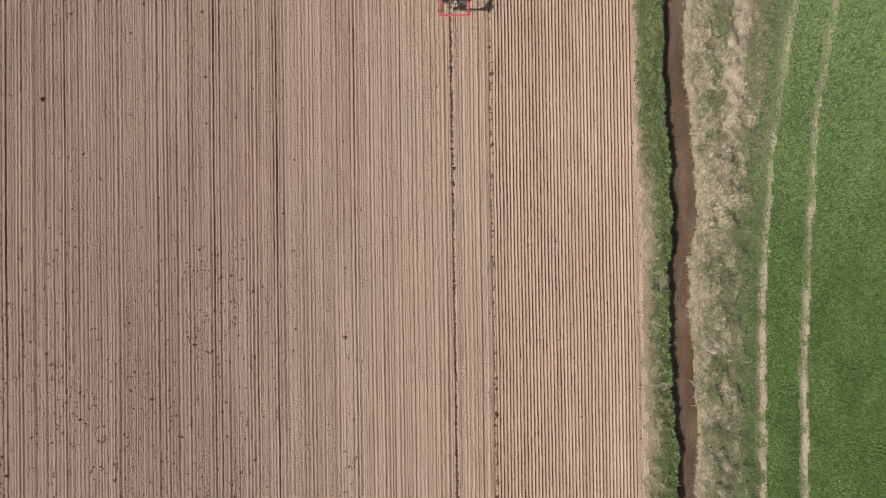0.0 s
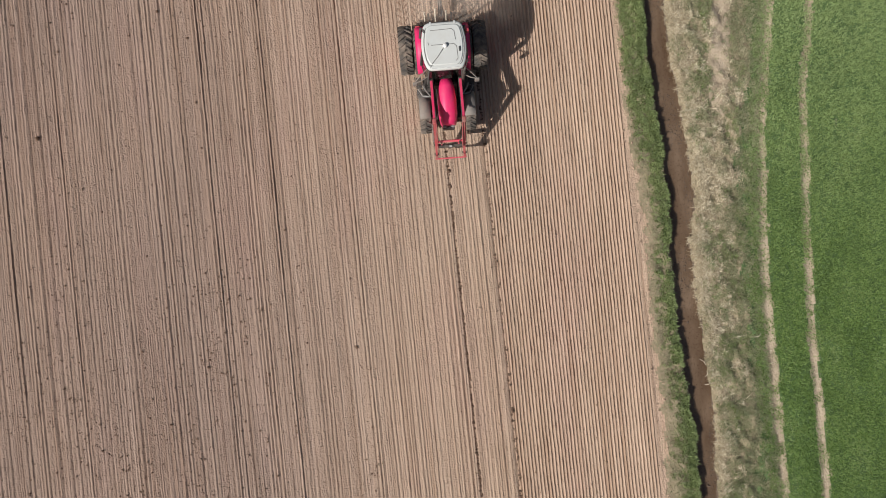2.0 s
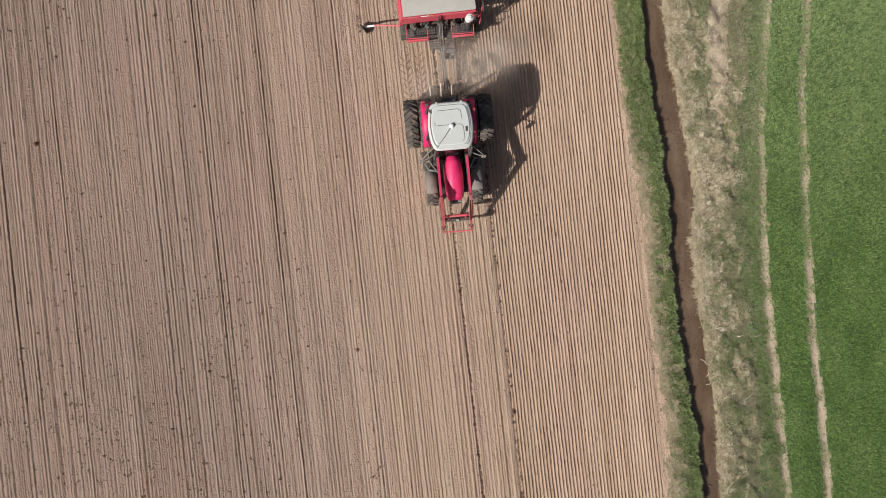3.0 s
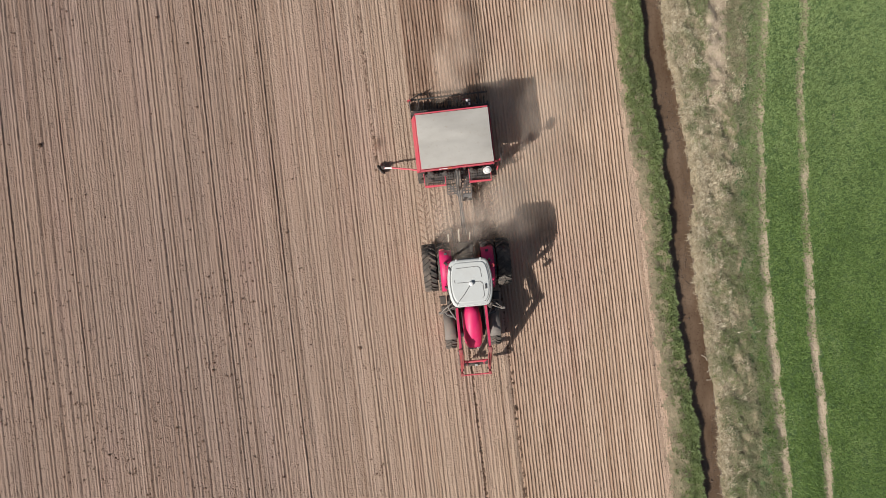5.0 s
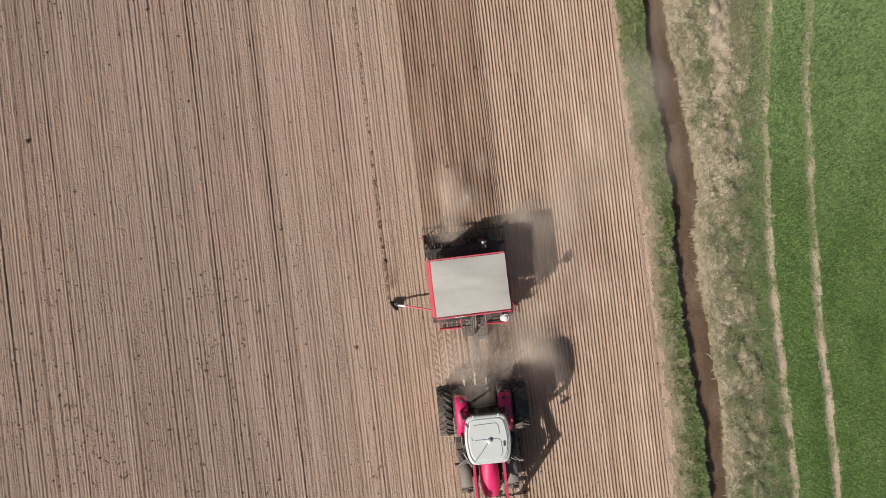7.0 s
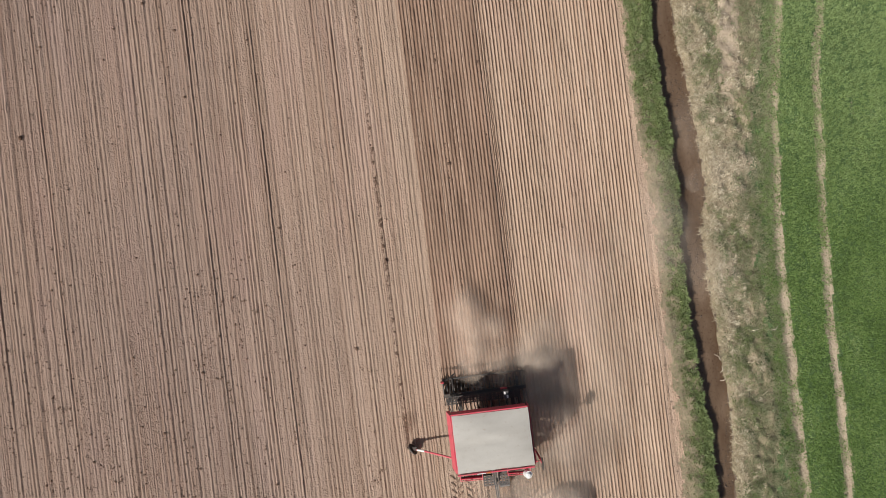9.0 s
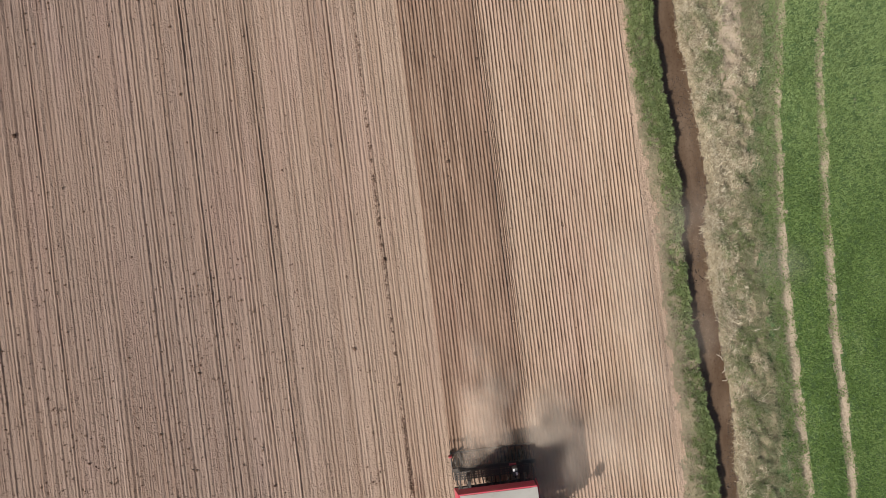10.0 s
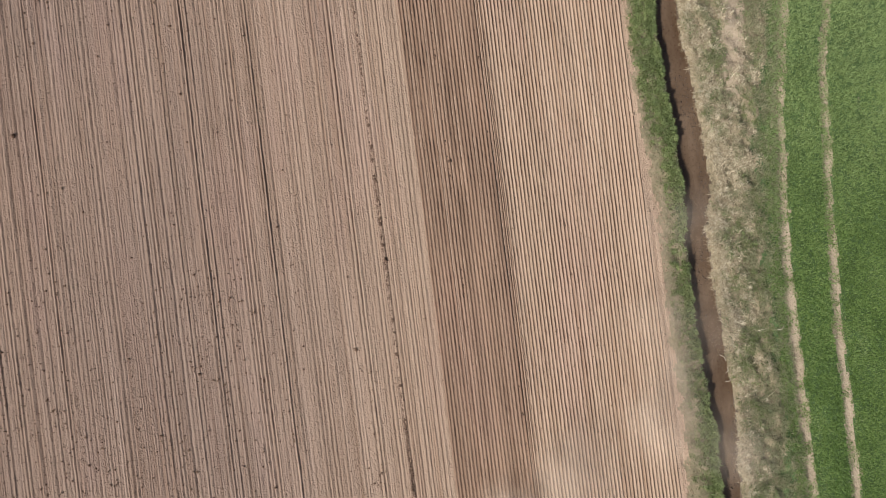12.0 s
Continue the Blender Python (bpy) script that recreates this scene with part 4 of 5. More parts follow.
    rod(bm, (0.60, -0.86, 1.2), (0.60, -0.86, 2.75), 0.055, 12)
    pipe(bm, [(0.60, -0.86, 2.72), (0.62, -0.80, 2.82), (0.66, -0.72, 2.86)], 0.045, 10)
    part("exhaust", bm, STEEL, tr, "dark upright exhaust stack")
    wheels = []
    for s in (-1, 1):
        wheels.append(wheel("rear_wheel_outer", tr, s * 1.31, REAR_AXLE, REAR_R, 0.47, 22, RED, "outer dual rear wheel with red rim"))
        wheels.append(wheel("rear_wheel_inner", tr, s * 0.79, REAR_AXLE, REAR_R, 0.47, 22, RED, "inner dual rear wheel with red rim"))
        wheels.append(wheel("front_wheel", tr, s * 0.80, FRONT_AXLE, FRONT_R, 0.40, 20, RED, "front wheel with red rim"))
    # front loader, half raised
    for s in (-1, 1):
        bm = bmesh.new()
        bar(bm, (s * 0.50, -0.95, 0.9), (s * 0.50, -0.95, 1.98), 0.14, 0.34)
        bar(bm, (s * 0.46, -0.8, 0.85), (s * 0.40, -2.0, 0.9), 0.10, 0.22)
        part("loader_post", bm, STEEL, tr)
        bm = bmesh.new()
        bar(bm, (s * 0.50, -0.90, 1.88), (s * 0.50, -2.34, 2.24), 0.085, 0.30)
        part("loader_arm", bm, BOOM, tr, "dusty red loader boom")
        bm = bmesh.new()
        bar(bm, (s * 0.50, -2.30, 2.32), (s * 0.50, -2.95, 1.15), 0.075, 0.24)
        bar(bm, (s * 0.44, -2.42, 2.36), (s * 0.44, -3.1, 1.25), 0.03, 0.06)
        box(bm, (s * 0.50, -2.34, 2.34), (0.14, 0.2, 0.2), bev=0.04)
        bar(bm, (s * 0.50, -2.95, 1.16), (s * 0.50, -3.22, 0.80), 0.075, 0.14)
        part("loader_foot", bm, LOADER, tr, "worn dark red lower loader boom")
        bm = bmesh.new()
        rod(bm, (s * 0.50, -1.1, 1.35), (s * 0.50, -1.9, 1.75), 0.045)
        rod(bm, (s * 0.50, -1.9, 1.75), (s * 0.50, -2.3, 2.1), 0.028)
        rod(bm, (s * 0.57, -2.35, 2.05), (s * 0.57, -2.9, 1.35), 0.04)
        part("loader_ram", bm, CHROME, tr, "steel hydraulic ram")
        bm = bmesh.new()
        pipe(bm, [(s * 0.44, -1.0, 2.0), (s * 0.45, -1.7, 2.2), (s * 0.44, -2.4, 2.42), (s * 0.45, -2.75, 1.85), (s * 0.3, -2.95, 1.3)], 0.014, 6)
        part("boom_hose", bm, SEAM, tr, "black hydraulic hose along the boom")
        for y, z in ((-2.34, 2.34), (-2.95, 1.15), (-3.22, 0.82)):
            bm = bmesh.new()
            rod(bm, (s * 0.42, y, z), (s * 0.58, y, z), 0.04, 10)
            part("pivot_pin", bm, STEEL, tr, "dark greasy pivot pin")
        bm = bmesh.new()
        bar(bm, (s * 0.50, -3.2, 0.55), (s * 0.50, -3.36, 1.0), 0.06, 0.10)
        box(bm, (s * 0.5, -3.36, 0.98), (0.1, 0.12, 0.08))
        part("carrier_plate", bm, LOADER, tr)
    bm = bmesh.new()
    rod(bm, (-0.5, -2.86, 1.3), (0.5, -2.86, 1.3), 0.045, 12)
    for x in (-0.3, 0.3):
        box(bm, (x, -2.9, 1.26), (0.05, 0.16, 0.12), bev=0.01)
    part("loader_crossbar", bm, DRILL_RED, tr, "red loader cross tube")
    bm = bmesh.new()
    rod(bm, (-0.44, -2.97, 1.02), (0.44, -2.97, 1.02), 0.07, 14)
    box(bm, (-0.02, -3.0, 1.06), (0.3, 0.1, 0.1))
    part("loader_torsion_tube", bm, STEEL, tr)
    bm = bmesh.new()
    box(bm, (0.02, -3.02, 1.13), (0.1, 0.07, 0.05), bev=0.01)
    part("coupling_block", bm, LAMP_GREY, tr, "pale grey hose coupling")
    bm = bmesh.new()
    bar(bm, (-0.56, -3.4, 0.86), (0.56, -3.4, 0.86), 0.045, 0.08)
    part("carrier_bar", bm, DRILL_RED, tr, "red implement carrier bar")
    return tr, wheels


# ---- the seed drill; its origin lies below the tractor's aerial, so that both share one way ----
def build_drill():
    dr = thing("seed_drill", "red trailed seed drill with grey canvas hopper cover", "seed drill")
    HZ = 2.2
    # hopper: an open tub with sloping walls
    bm = bmesh.new()
    lo, hi = [(-1.0, 5.5), (1.0, 5.5), (1.0, 4.3), (-1.0, 4.3)], [(-1.27, 5.86), (1.22, 5.86), (1.22, 3.98), (-1.27, 3.98)]
    loft(bm, [[(x, y, 1.0) for x, y in lo], [(x, y, 1.55) for x, y in hi], [(x, y, HZ) for x, y in hi]], smooth=False)
    part("hopper", bm, DRILL_RED, dr, "red steel seed hopper")
    # canvas cover, sagging between its hoops
    n = 24
    verts = []
    rows = 18
    for j in range(rows + 1):
        for i in range(n + 1):
            u, v = i / n, j / rows
            x, y = -1.245 + 2.49 * u, 4.0 + 1.86 * v
            edge = min(u, 1 - u, v, 1 - v)
            sag = 0.006 * math.sin(math.pi * min(1, edge * 30) / 2) + 0.03 * math.sin(math.pi * u) * abs(math.sin(2 * math.pi * v)) ** 0.6
            wr = 0.012 * (noise.noise(Vector((x * 1.2, y * 4, 3))) + 0.5 * noise.noise(Vector((x * 3.1, y * 9, 8))))
            x += 0.012 * noise.noise(Vector((y * 2, 7, x))) * (u in (0, 1))
            verts.append((x, y + 0.012 * noise.noise(Vector((x * 2, 1, y))) * (v in (0, 1)), HZ + 0.03 + sag + 0.05 * (min(v / 0.66, 1) - max(0, (v - 0.66) / 0.34)) * 4 * u * (1 - u) + wr * 1.2))
    top = len(verts)
    verts += [(x, y, z - 0.05) for x, y, z in verts]
    w = n + 1
    faces = []
    for j in range(rows):
        for i in range(n):
            a = j * w + i
            faces.append((a, a + 1, a + w + 1, a + w))
    rim = [i for i in range(w)] + [j * w + n for j in range(1, rows + 1)] + [rows * w + i for i in range(n - 1, -1, -1)] + [j * w for j in range(rows - 1, 0, -1)]
    lip = len(verts)
    verts += [verts[k] for k in rim] + [verts[k + top] for k in rim]
    m = len(rim)
    for k in range(m):
        k2 = (k + 1) % m
        faces.append((lip + k2, lip + k, lip + m + k, lip + m + k2))
    ob = new("canvas_cover", mesh_of("canvas_cover", verts, faces, [CANVAS], smooth=True))
    ob.parent = dr
    tagged(ob, "faded grey-beige canvas cover pulled over the hopper")
    for y, name in ((5.90, "rear_rail"), (3.94, "front_rail")):
        bm = bmesh.new()
        bar(bm, (-1.27, y, HZ + 0.02), (1.24, y, HZ + 0.02), 0.045, 0.07)
        part(name, bm, DRILL_RED, dr, "red hopper rim rail")
    for s in (-1, 1):
        bm = bmesh.new()
        q = [(s * 1.28, 3.98, 1.45), (s * 1.28, 5.88, 1.45), (s * 1.28, 5.88, 2.16), (s * 1.28, 3.98, 2.16)]
        loft(bm, [[(x, y, z) for x, y, z in q], [(x + s * (0.02 if z > 2 or s > 0 else 0.14), y, z) for x, y, z in q]], smooth=False)
        part("side_panel", bm, DRILL_RED, dr, "flared red side panel")
    # unreadable lettering on the front rail
    bm = bmesh.new()
    box(bm, (-0.5, 3.93, HZ + 0.062), (0.28, 0.022, 0.012), bev=0)
    part("lettering_bar", bm, WHITE, dr, "pale unreadable lettering")
    bm = bmesh.new()
    box(bm, (-0.27, 3.93, HZ + 0.062), (0.12, 0.022, 0.012), bev=0)
    part("lettering_bar", bm, ORANGE, dr, "amber unreadable lettering")
    # main frame
    bm = bmesh.new()
    for y in (3.75, 4.6, 5.6, 6.25):
        bar(bm, (-1.42, y, 0.72), (1.42, y, 0.72), 0.12, 0.12)
    for x in (-0.9, 0.9):
        bar(bm, (x, 3.7, 0.78), (x, 6.3, 0.78), 0.12, 0.14)
    for x in (-0.95, 0.95):
        for y in (4.4, 5.4):
            bar(bm, (x, y, 0.8), (x, y, 1.15), 0.1, 0.1)
    part("main_frame", bm, STEEL, dr, "dark dusty steel frame")
    # loading platform in front: a pierced tread and its guard rails
    for x0, x1, y0, y1 in ((-1.16, -0.12, 3.50, 3.92), (0.12, 1.12, 3.56, 3.92), (-0.42, -0.08, 3.14, 3.50), (0.10, 0.42, 3.1, 3.52)):
        bm = bmesh.new()
        nx, ny = max(3, int((x1 - x0) / 0.085)), max(3, int((y1 - y0) / 0.085))
        for i in range(nx + 1):
            x = x0 + (x1 - x0) * i / nx
            bar(bm, (x, y0, 1.08), (x, y1, 1.08), 0.042, 0.03, 0)
        for j in range(ny + 1):
            y = y0 + (y1 - y0) * j / ny
            bar(bm, (x0, y, 1.083), (x1, y, 1.083), 0.042, 0.03, 0)
        part("platform_grating", bm, TREAD, dr, "pierced dark grey steel tread")
    for x0, x1 in ((-1.2, -0.46), (0.40, 1.16)):
        bm = bmesh.new()
        pipe(bm, [(x0, 3.94, 1.42), (x0, 3.5, 1.42), (x1, 3.47, 1.42), (x1, 3.78, 1.42)], 0.015)
        for p in ((x0, 3.5), (x1, 3.47), (x0, 3.9), ((x0 + x1) / 2, 3.485)):
            rod(bm, (*p, 1.06), (*p, 1.42), 0.015, 8)
        pipe(bm, [(x0, 3.5, 1.24), (x1, 3.47, 1.24)], 0.02)
        part("guard_rail", bm, DRILL_RED, dr, "red tubular guard rail")
        bm = bmesh.new()
        box(bm, ((x0 + x1) / 2, 3.48, 1.14), (abs(x1 - x0), 0.05, 0.12))
        part("toe_board", bm, DRILL_RED, dr)
    bm = bmesh.new()
    for i in range(3):
        box(bm, (0.27, 3.05 - 0.05 * i, 0.95 - 0.22 * i), (0.34, 0.12, 0.03), bev=0.008)
    for x in (0.1, 0.44):
        bar(bm, (x, 3.12, 1.05), (x, 2.92, 0.4), 0.03, 0.05)
    part("ladder", bm, GREY, dr, "grey steel access ladder")
    # metering units and fan
    for i in range(5):
        bm = bmesh.new()
        rod(bm, (-0.95 + 0.46 * i, 3.93, 1.36), (-0.83 + 0.46 * i, 3.84, 1.36), 0.11, 14)
        rod(bm, (-0.89 + 0.46 * i, 3.88, 1.36), (-0.89 + 0.46 * i, 3.88, 1.7), 0.04, 8)
        part("metering_unit", bm, STEEL, dr, "dark seed metering unit")
    bm = bmesh.new()
    rod(bm, (0.96, 3.72, 2.12), (1.0, 3.72, 2.3), 0.125, 22)
    rod(bm, (1.0, 3.72, 2.3), (1.005, 3.72, 2.34), 0.095, 22, 0.05)
    box(bm, (1.05, 3.72, 2.1), (0.1, 0.16, 0.2), bev=0.03)
    part("fan", bm, WHITE, dr, "white round blower fan")
    bm = bmesh.new()
    rod(bm, (1.0, 3.74, 1.1), (1.0, 3.74, 2.12), 0.06, 12)
    part("fan_duct", bm, STEEL, dr, "dark fan duct")
    # drawbar and hoses
    bm = bmesh.new()
    bar(bm, (0.0, 1.85, 0.6), (-0.02, 3.8, 0.75), 0.085, 0.16)
    bar(bm, (-0.02, 3.1, 0.7), (-0.55, 3.75, 0.72), 0.1, 0.12)
    bar(bm, (-0.02, 3.1, 0.7), (0.55, 3.75, 0.72), 0.1, 0.12)
    part("drawbar", bm, GUARD, dr, "dusty grey-brown drawbar")
    for k in range(4):
        bm = bmesh.new()
        x = -0.075 + 0.05 * k
        pipe(bm, [(x, 1.65, 1.1), (x * 0.8 + 0.03 * math.sin(k), 2.1, 0.86), (x * 0.6, 2.7, 0.92), (x * 0.8 - 0.02, 3.3, 1.12), (x, 3.93, 1.65)], 0.019, 6)
        part("hose", bm, GUARD if k % 2 else SEAM, dr)
    bm = bmesh.new()
    box(bm, (-0.02, 3.55, 1.2), (0.06, 0.7, 0.1), bev=0.02)
    rod(bm, (-0.02, 3.9, 1.2), (-0.02, 3.9, 2.1), 0.035, 12)
    part("hose_mast", bm, STEEL, dr, "dark steel hose holder")
    # tyre packer
    for i in range(8):
        x = -1.30 + 2.6 * i / 7
        bm = tyre_mesh(0.40, 0.27, 16)
        rod(bm, (-0.11, 0, 0), (0.11, 0, 0), 0.25, 18)
        ob = part("packer_wheel", bm, RUBBER, dr, "dusty black packer tyre")
        ob.location = (x, 4.15 if i % 2 else 4.2, 0.40)
    bm = bmesh.new()
    rod(bm, (-1.42, 4.17, 0.42), (1.42, 4.17, 0.42), 0.05, 10)
    part("packer_axle", bm, STEEL, dr)
    # sowing coulters, each with its press wheel
    for i in range(24):
        x = -1.43 + ROW * i
        y = 6.05 if i % 2 else 6.25
        bm = bmesh.new()
        bar(bm, (x, y - 0.35, 0.62), (x, y, 0.25), 0.03, 0.06, 0.006)
        rod(bm, (x - 0.008, y - 0.05, 0.19), (x + 0.008, y - 0.05, 0.19), 0.19, 18)
        bar(bm, (x, y, 0.25), (x, y + 0.32, 0.16), 0.022, 0.04, 0.004)
        rod(bm, (x - 0.022, y + 0.34, 0.15), (x + 0.022, y + 0.34, 0.15), 0.14, 16)
        part("coulter", bm, STEEL, dr)
    for i in range(10):
        bm = bmesh.new()
        x = -1.35 + 0.3 * i
        pipe(bm, [(x * 0.8, 5.5, 1.35), (x * 0.95, 5.85, 1.0), (x, 6.1, 0.5)], 0.018, 6)
        part("seed_tube", bm, SEAM, dr)
    # rear tread and board
    bm = bmesh.new()
    for i in range(32):
        x = -1.36 + 2.5 * i / 31
        bar(bm, (x, 6.0, 1.0), (x, 6.24, 1.0), 0.036, 0.025, 0)
    for y in (6.0, 6.08, 6.16, 6.24):
        bar(bm, (-1.38, y, 1.003), (1.16, y, 1.003), 0.034, 0.03, 0)
    part("rear_tread", bm, STEEL, dr, "pierced dusty grey rear walkway")
    for x in (-1.2, 0.0, 1.1):
        bm = bmesh.new()
        bar(bm, (x, 5.6, 0.78), (x, 6.1, 0.97), 0.05, 0.08)
        part("tread_bracket", bm, STEEL, dr)
    # following harrow
    bm = bmesh.new()
    bar(bm, (-1.45, 6.78, 0.52), (1.45, 6.78, 0.52), 0.06, 0.06)
    for x in (-1.1, 0, 1.1):
        bar(bm, (x, 6.25, 0.72), (x, 6.78, 0.54), 0.05, 0.07)
    part("harrow_bar", bm, STEEL, dr, "dusty dark harrow bar")
    for i in range(20):
        x = -1.42 + 0.149 * i
        bm = bmesh.new()
        pipe(bm, [(x, 6.78, 0.5), (x, 6.9, 0.3), (x, 7.12, 0.04)], 0.011, 5)
        part("harrow_tine", bm, STEEL, dr)
    bm = bmesh.new()
    pipe(bm, [(-1.42, 6.30, 0.75), (-1.42, 6.72, 0.78), (-0.95, 6.98, 0.62)], 0.022)
    pipe(bm, [(-1.22, 6.25, 0.8), (-1.18, 6.6, 0.6)], 0.02)
    part("rear_hoop", bm, STEEL, dr)
    bm = bmesh.new()
    box(bm, (-1.44, 6.72, 0.72), (0.12, 0.05, 0.24), bev=0.01)
    part("warning_board", bm, LAMP_RED, dr, "faded red warning board")
    bm = bmesh.new()
    box(bm, (0.64, 6.23, 1.5), (0.17, 0.26, 0.3), bev=0.02)
    bar(bm, (0.64, 6.05, 1.0), (0.64, 6.08, 1.5), 0.04)
    post = part("lamp_box", bm, SEAM, dr, "black rear lamp box")
    for dx, dz in ((-0.04, 1.655), (0.04, 1.655)):
        bm = bmesh.new()
        box(bm, (0.64 + dx, 6.23 - dx * 1.5, dz), (0.06, 0.10, 0.02), bev=0.008)
        part("reflector", bm, WHITE, post, "white reflector")
    bm = bmesh.new()
    box(bm, (0.60, 6.40, 1.35), (0.24, 0.05, 0.08), bev=0.01)
    part("tail_light", bm, LAMP_RED, dr, "red tail light bar")
    # row markers: one lowered to the soil, one folded up
    bm = bmesh.new()
    pipe(bm, [(-1.40, 4.15, 0.92), (-1.75, 4.25, 0.78), (-2.35, 4.40, 0.52), (-2.62, 4.44, 0.38)], 0.032)
    arm = part("marker_arm", bm, DRILL_RED, dr, "lowered red marker arm")
    bm = bmesh.new()
    rod(bm, (-2.34, 4.398, 0.525), (-2.6, 4.437, 0.392), 0.037, 10)
    part("marker_sleeve", bm, WHITE, arm, "white-painted sleeve")
    bm = bmesh.new()
    rod(bm, (-2.78, 4.42, 0.2), (-2.75, 4.44, 0.21), 0.21, 20)
    rod(bm, (-2.75, 4.44, 0.21), (-2.60, 4.45, 0.36), 0.03, 8)
    box(bm, (-2.68, 4.47, 0.3), (0.16, 0.14, 0.08))
    part("marker_disc", bm, STEEL, arm, "dark soil-caked marker disc")
    bm = bmesh.new()
    pipe(bm, [(1.40, 4.15, 0.92), (1.46, 4.1, 1.5), (1.48, 4.05, 2.25)], 0.032)
    pipe(bm, [(1.42, 4.05, 0.92), (1.40, 3.8, 1.3), (1.45, 3.95, 1.7)], 0.018)
    arm = part("marker_arm", bm, DRILL_RED, dr, "raised red marker arm")
    bm = bmesh.new()
    rod(bm, (1.47, 4.04, 2.36), (1.50, 4.04, 2.36), 0.2, 20)
    part("marker_disc", bm, STEEL, arm)
    return dr


# ---- soil that the machines turn up, in lengths that rise as the machine passes ----
LENGTH = 0.5
LANES = [9.75 - LENGTH * i for i in range(46)]


def sown_strip():
    out = []
    for i, yc in enumerate(LANES):
        xs = np.arange(SOWN_WEST, SOWN_EAST + 0.001, ROW / 6)
        ys = np.linspace(-LENGTH / 2, LENGTH / 2, 9)
        X, Y = np.meshgrid(xs, ys)
        W = Y + yc
        ragged = 0.09 * (value_noise(X * 0 + 3, W * 5, 111) - 0.5)
        amp = 0.017 + 0.010 * value_noise(X * 2, W * 0.6, 112)
        wob = 0.02 * (value_noise(X * 0.6, W * 0.5, 113) - 0.5)
        Z = 0.052 + amp * np.cos((X + wob - SOWN_WEST) / ROW * 2 * math.pi) + 0.02 * (value_noise(X * 14, W * 11, 114) - 0.5)
        X = X + ragged * (np.abs(X - (SOWN_WEST + SOWN_EAST) / 2) > 1.4)
        Z -= 0.09 * (1 - step(X, SOWN_WEST, SOWN_WEST + 0.16)) + 0.075 * (1 - step(-X, -SOWN_EAST, -SOWN_EAST + 0.3))
        n = len(xs)
        k = (np.arange(8)[:, None] * n + np.arange(n - 1)[None, :]).ravel()
        me = mesh_of("sown_soil", np.stack([X.ravel(), Y.ravel(), Z.ravel()], 1), np.stack([k, k + 1, k + n + 1, k + n], 1), [MOIST], smooth=True)
        ob = tagged(new("sown_soil", me), "dark moist soil freshly sown in even rows", "soil", "sown lengths", "stuff")
        ob.location = (0, yc, -0.2)
        out.append((ob, yc))
    return out


def marker_line():
    out = []
    rng = np.random.RandomState(121)
    for i, yc in enumerate(LANES):
        n = 80
        p = np.stack([-2.10 + rng.normal(0, 0.024, n), rng.uniform(-LENGTH / 2, LENGTH / 2, n)], 1)
        v, f = crumbs(p, rng.gamma(2.2, 0.0055, n) + 0.008, 122 + i, 0.35)
        ob = tagged(new("marker_furrow_soil", mesh_of("marker_furrow_soil", v, f, [MARK])), "dark crumbs thrown up by the marker disc", "soil clods", "marker line lengths", "stuff")
        ob.location = (0, yc, -0.25)
        out.append((ob, yc))
    return out


def tyre_prints():
    out = []
    for i, yc in enumerate(LANES):
        bm = bmesh.new()
        for cx in (-1.31, -0.79, 0.79, 1.31):
            for k in range(2):
                for s in (-1, 1):
                    y = -0.25 + 0.25 * k + (0.125 if s > 0 else 0.0) + 0.03
                    x = 0.76 + cx
                    bar(bm, (x + s * 0.02, y - 0.06, 0.024), (x + s * 0.19, y + 0.10, 0.024), 0.055, 0.042, 0.012)
        ob = tagged(part("tyre_print", bm, MOIST, None), "dark lug prints pressed up by the tractor tyres", "tyre print", "tyre print lengths", "stuff")
        ob.location = (0, yc, -0.2)
        out.append((ob, yc))
    return out


# ---- dust ----
def puff_mesh(seed):
    """A low uneven billow of unit radius."""
    rng = random.Random(seed)
    off = Vector((rng.uniform(0, 50), rng.uniform(0, 50), 0))
    verts, faces = [(0, 0, 0.45)], []
    rings, seg = 10, 32
    for j in range(1, rings + 1):
        r = j / rings
        for i in range(seg):
            a = 2 * math.pi * i / seg
            x, y = r * math.cos(a), r * math.sin(a)
            z = 0.45 * (1 - r * r) + 0.16 * (1 - r) * noise.noise(Vector((x * 2, y * 2, 0)) + off)
            verts.append((x, y, z))
    tri = [(0, 1 + i, 1 + (i + 1) % seg) for i in range(seg)]
    for j in range(rings - 1):
        for i in range(seg):
            a, b = 1 + j * seg + i, 1 + j * seg + (i + 1) % seg
            tri += [(a, a + seg, b + seg), (a, b + seg, b)]
    return verts, tri


DUST_LABELS = {
    "dust_dense": "billow of pale tan dust raised from dry soil",
    "dust_rolling": "thick grey-tan dust rolling behind the machine",
    "dust_faint": "faint grey-tan dust behind the machine",
    "thrown_soil": "brown soil thrown up by the marker disc",
    "dust_veil": "thin pale dust drifting towards the ditch",
}


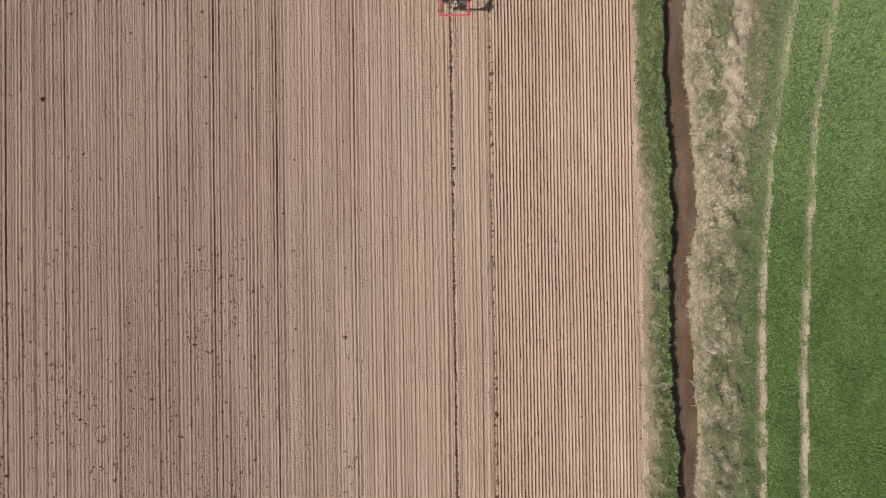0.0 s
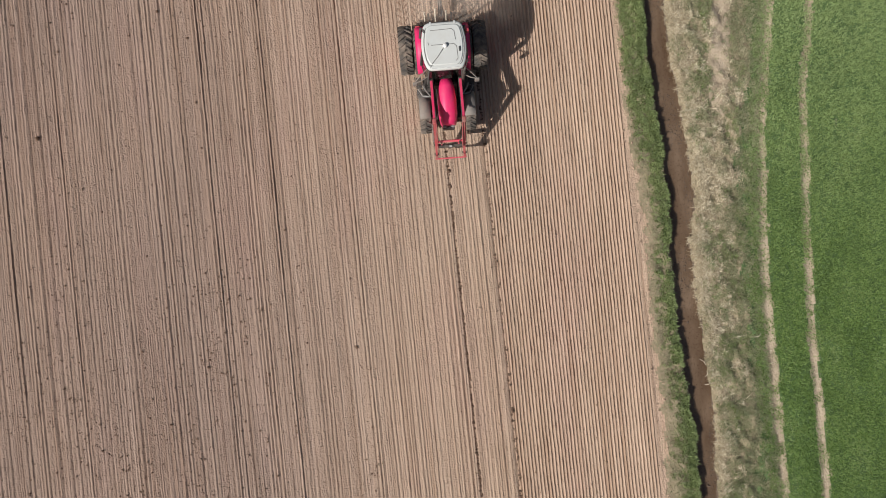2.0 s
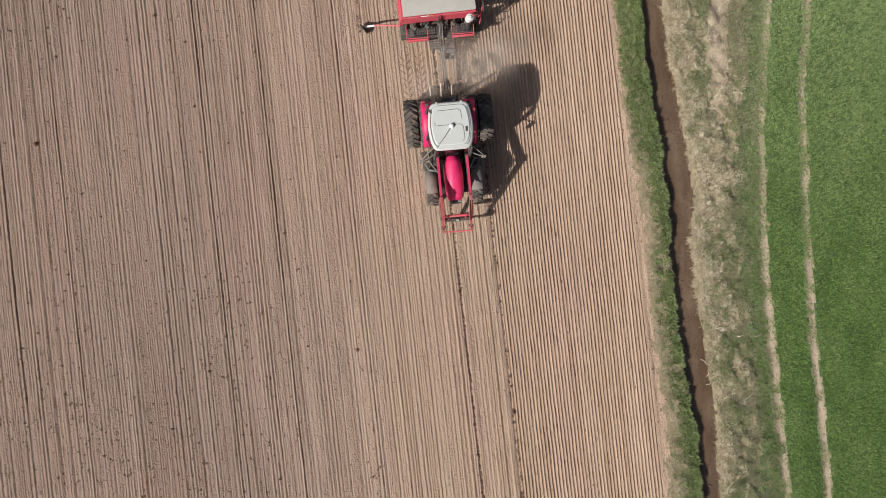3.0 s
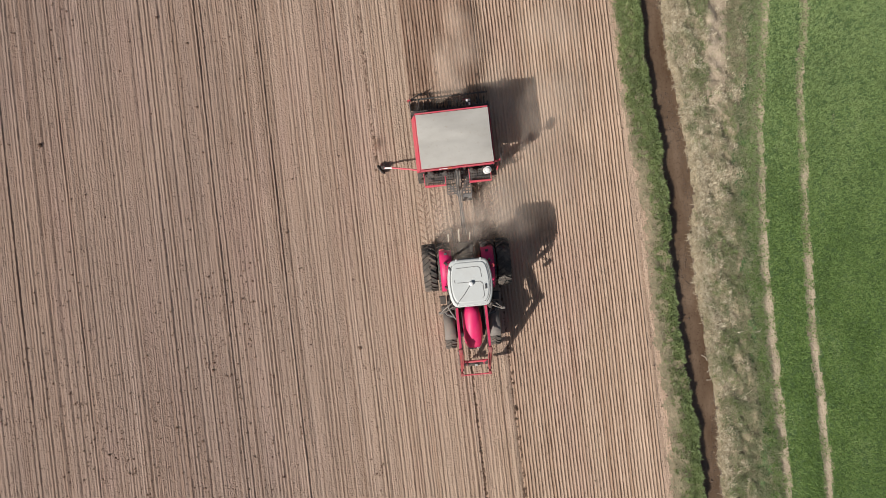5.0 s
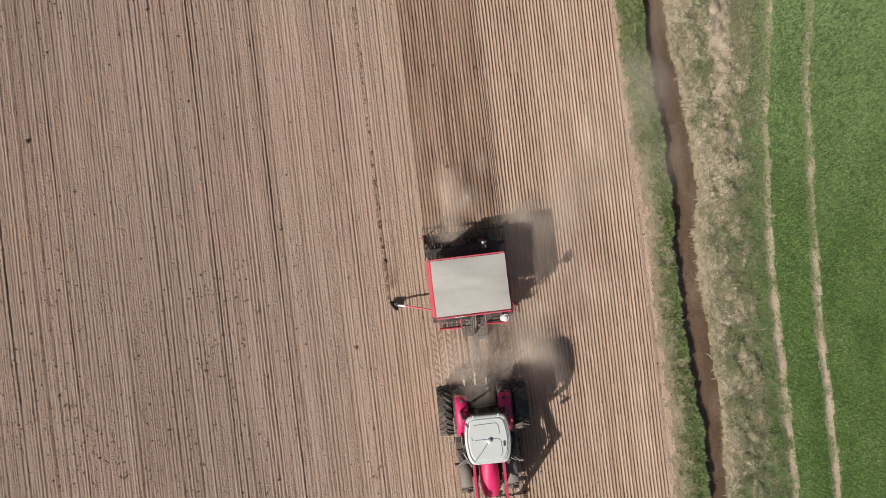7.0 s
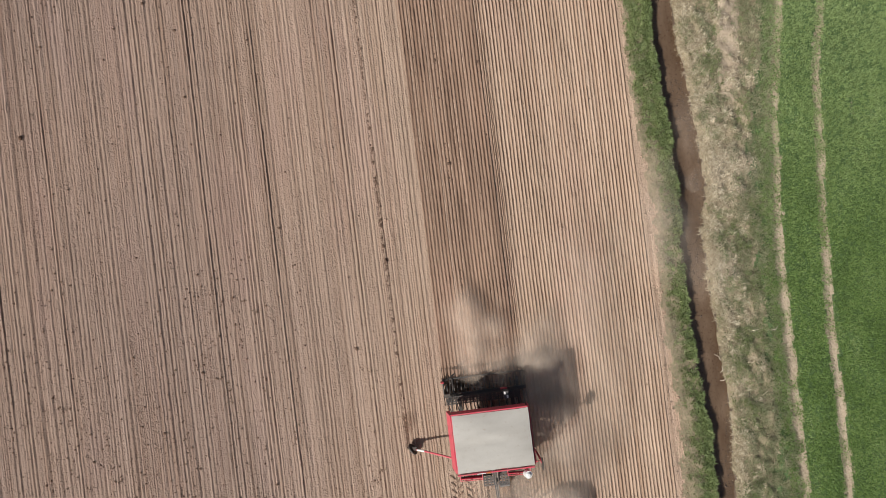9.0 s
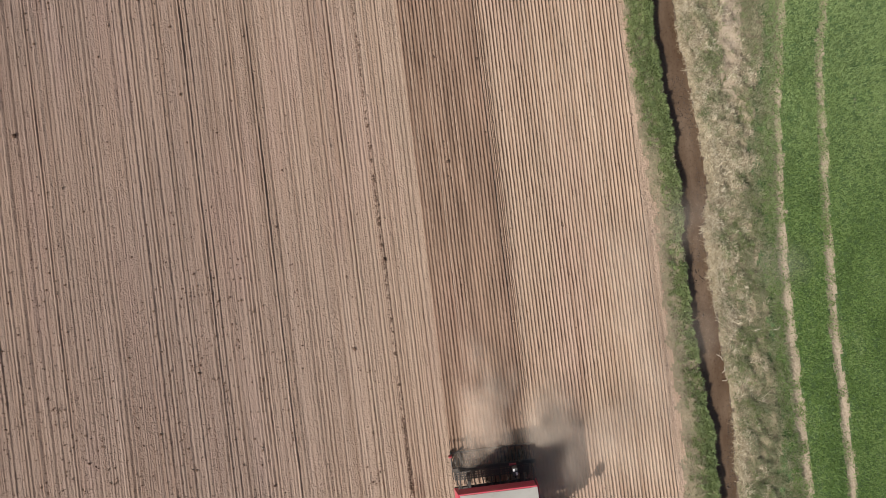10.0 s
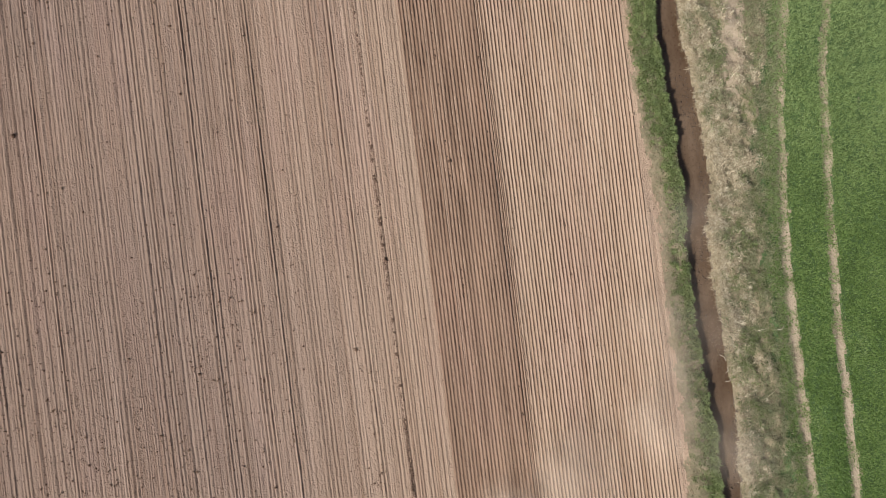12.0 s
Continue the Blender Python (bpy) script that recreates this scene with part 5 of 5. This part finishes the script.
def build_dust():
    """Billows: where and when each one rises, its drift and its size."""
    out = []
    rng = random.Random(7)
    shapes = [puff_mesh(s) for s in range(5)]
    meshes = {}

    def puff(name, mat, t0, x, dy, size, life, drift, height):
        sx, sy = size
        key = (mat.name, rng.randrange(5))
        if key not in meshes:
            meshes[key] = mesh_of(name, *shapes[key[1]], [mat], smooth=True)
        ob = new(name, meshes[key])
        ob.scale = (sx, sy, min(sx, sy) * 0.8)
        ob.visible_shadow = True
        tagged(ob, DUST_LABELS[mat.name], "dust", "dust billows", "stuff")
        out.append((ob, t0, x, dy, life, drift, height))

    even = rng.uniform
    t = 1.9
    while t < 11.9:
        puff("dust_billow", DUST, t, 0.95 + even(-0.9, 0.6), even(5.5, 6.4), (even(0.5, 0.95), even(0.8, 1.5)), even(0.7, 1.2), (even(0.15, 0.5), even(0.0, 0.3)), even(0.2, 0.7))
        t += 0.1 if t < 6.8 else 0.045
    t = 2.0
    while t < 11.5:
        puff("dust_billow", SMOKE if t > 5 else FAINT, t, even(1.9, 3.3), even(4.2, 5.6) if t < 6.8 else even(4.3, 6.3), (even(0.7, 1.2), even(0.8, 1.4)), even(0.45, 0.8), (even(0.4, 0.9), even(0.0, 0.3)), even(0.1, 0.5) if t < 6.8 else even(0.1, 0.65))
        t += 0.06 if t < 6.8 else 0.026
    t = 0.3
    while t < 9.0:
        puff("dust_billow", SMOKE if t > 4.6 else FAINT, t, even(-0.3, 3.2), even(0.7, 1.6), (even(0.7, 1.3), even(0.8, 1.4)), even(0.4, 0.75), (even(0.3, 0.9), even(-0.2, 0.1)), even(0.1, 1.0) if rng.random() < 0.68 else even(1.2, 2.3))
        t += 0.023
    t = 1.6
    while t < 9.8:
        puff("soil_spray", SPRAY, t, -2.05 + even(-0.08, 0.12), even(4.5, 4.8), (even(0.14, 0.26), even(0.2, 0.36)), even(0.15, 0.3), (even(0.0, 0.3), 0.1), even(0.06, 0.2))
        t += 0.07
    t = 3.0
    while t < 10.5:
        puff("dust_haze", VEIL, t, even(1.5, 3.2), even(0.5, 4.5), (even(1.1, 2.0), even(1.2, 2.2)), even(2.6, 4.0), (even(1.2, 2.0), even(-0.15, 0.15)), even(0.25, 0.8))
        t += 0.17
    return out


# ---- building ----
ground()
water()
plants()
clods()
ditch_litter()
tractor, WHEELS = build_tractor()
drill = build_drill()
SOWN, FURROW, PRINTS = sown_strip(), marker_line(), tyre_prints()
BILLOWS = build_dust()

# the machines' way: seconds and the aerial's place along the field
WAY = [(-3, 19.2), (0, 11.69), (0.5, 10.44), (1, 9.18), (1.5, 7.93), (2, 6.67), (2.5, 5.42), (3, 4.09), (5, -1.17), (5.5, -2.45), (6, -3.74), (6.5, -5.04), (7, -6.32), (9, -11.4), (9.5, -12.66), (10, -13.92), (12, -19.0), (15, -26.6)]


def way(t):
    return float(np.interp(t, [p[0] for p in WAY], [p[1] for p in WAY]))


def when(y):
    """The time at which the aerial passes y."""
    return float(np.interp(-y, [-p[1] for p in WAY], [p[0] for p in WAY]))


def lifted(ob, yc, up, down=None, low=-0.2, high=0.0):
    """Rows for a length of soil that comes up at one time and goes under at another."""
    rows = [(0.0, pose(0, yc, high if up <= 0 else low))]
    if 0 < up < 12:
        rows += [(max(0.03, up - 0.2), pose(0, yc, low)), (max(0.07, up), pose(0, yc, high))]
    if down is not None and 0 < down < 12:
        if down - 0.25 > rows[-1][0] + 0.04:
            rows.append((down - 0.25, pose(0, yc, high)))
        rows.append((down, pose(0, yc, low)))
    if down is not None and down <= 0:
        rows = [(0.0, pose(0, yc, low))]
    rows.append((12.0, Matrix.Translation(rows[-1][1].translation)))
    walk(ob, rows)


def motions():
    times = [0.25 * i for i in range(49)]
    walk(tractor, [(t, pose(0.765, way(t), 0, 0, 0, -1.4)) for t in times])
    walk(drill, [(t, pose(0.84, way(t), 0)) for t in times])
    for w in WHEELS:
        x, y, r = w["axle"]
        walk(w, [(t, pose(x, y, r, math.degrees((way(0) - way(t)) / r) % 360.0)) for t in times])
    for ob, yc in SOWN:
        lifted(ob, yc, when(yc - 6.55))
    for ob, yc in FURROW:
        lifted(ob, yc, when(yc - 4.5), None, -0.25, 0.0)
    for ob, yc in PRINTS:
        lifted(ob, yc, when(yc - 0.6), when(yc - 4.0), -0.2, 0.0)
    for ob, t0, x, dy, life, drift, height in BILLOWS:
        y = way(t0) + dy
        low = pose(x, y, -2.2)
        rows = [(0.0, low)]
        if t0 > 0.1:
            rows.append((t0, low))
        for k, z in ((0.04, height * 0.6), (0.3, height), (1.0, height * 0.8)):
            s = t0 + 0.12 + k * life
            rows.append((s, pose(x + drift[0] * k * life, y + drift[1] * k * life, z)))
        rows.append((t0 + 0.12 + life * 1.7, pose(x + drift[0] * 1.7 * life, y + drift[1] * 1.7 * life, -2.2)))
        rows = [r for r in rows if r[0] <= 12.0] if rows[-1][0] > 12.0 else rows
        if rows[-1][0] < 11.95:
            rows.append((12.0, rows[-1][1]))
        walk(ob, rows)


motions()
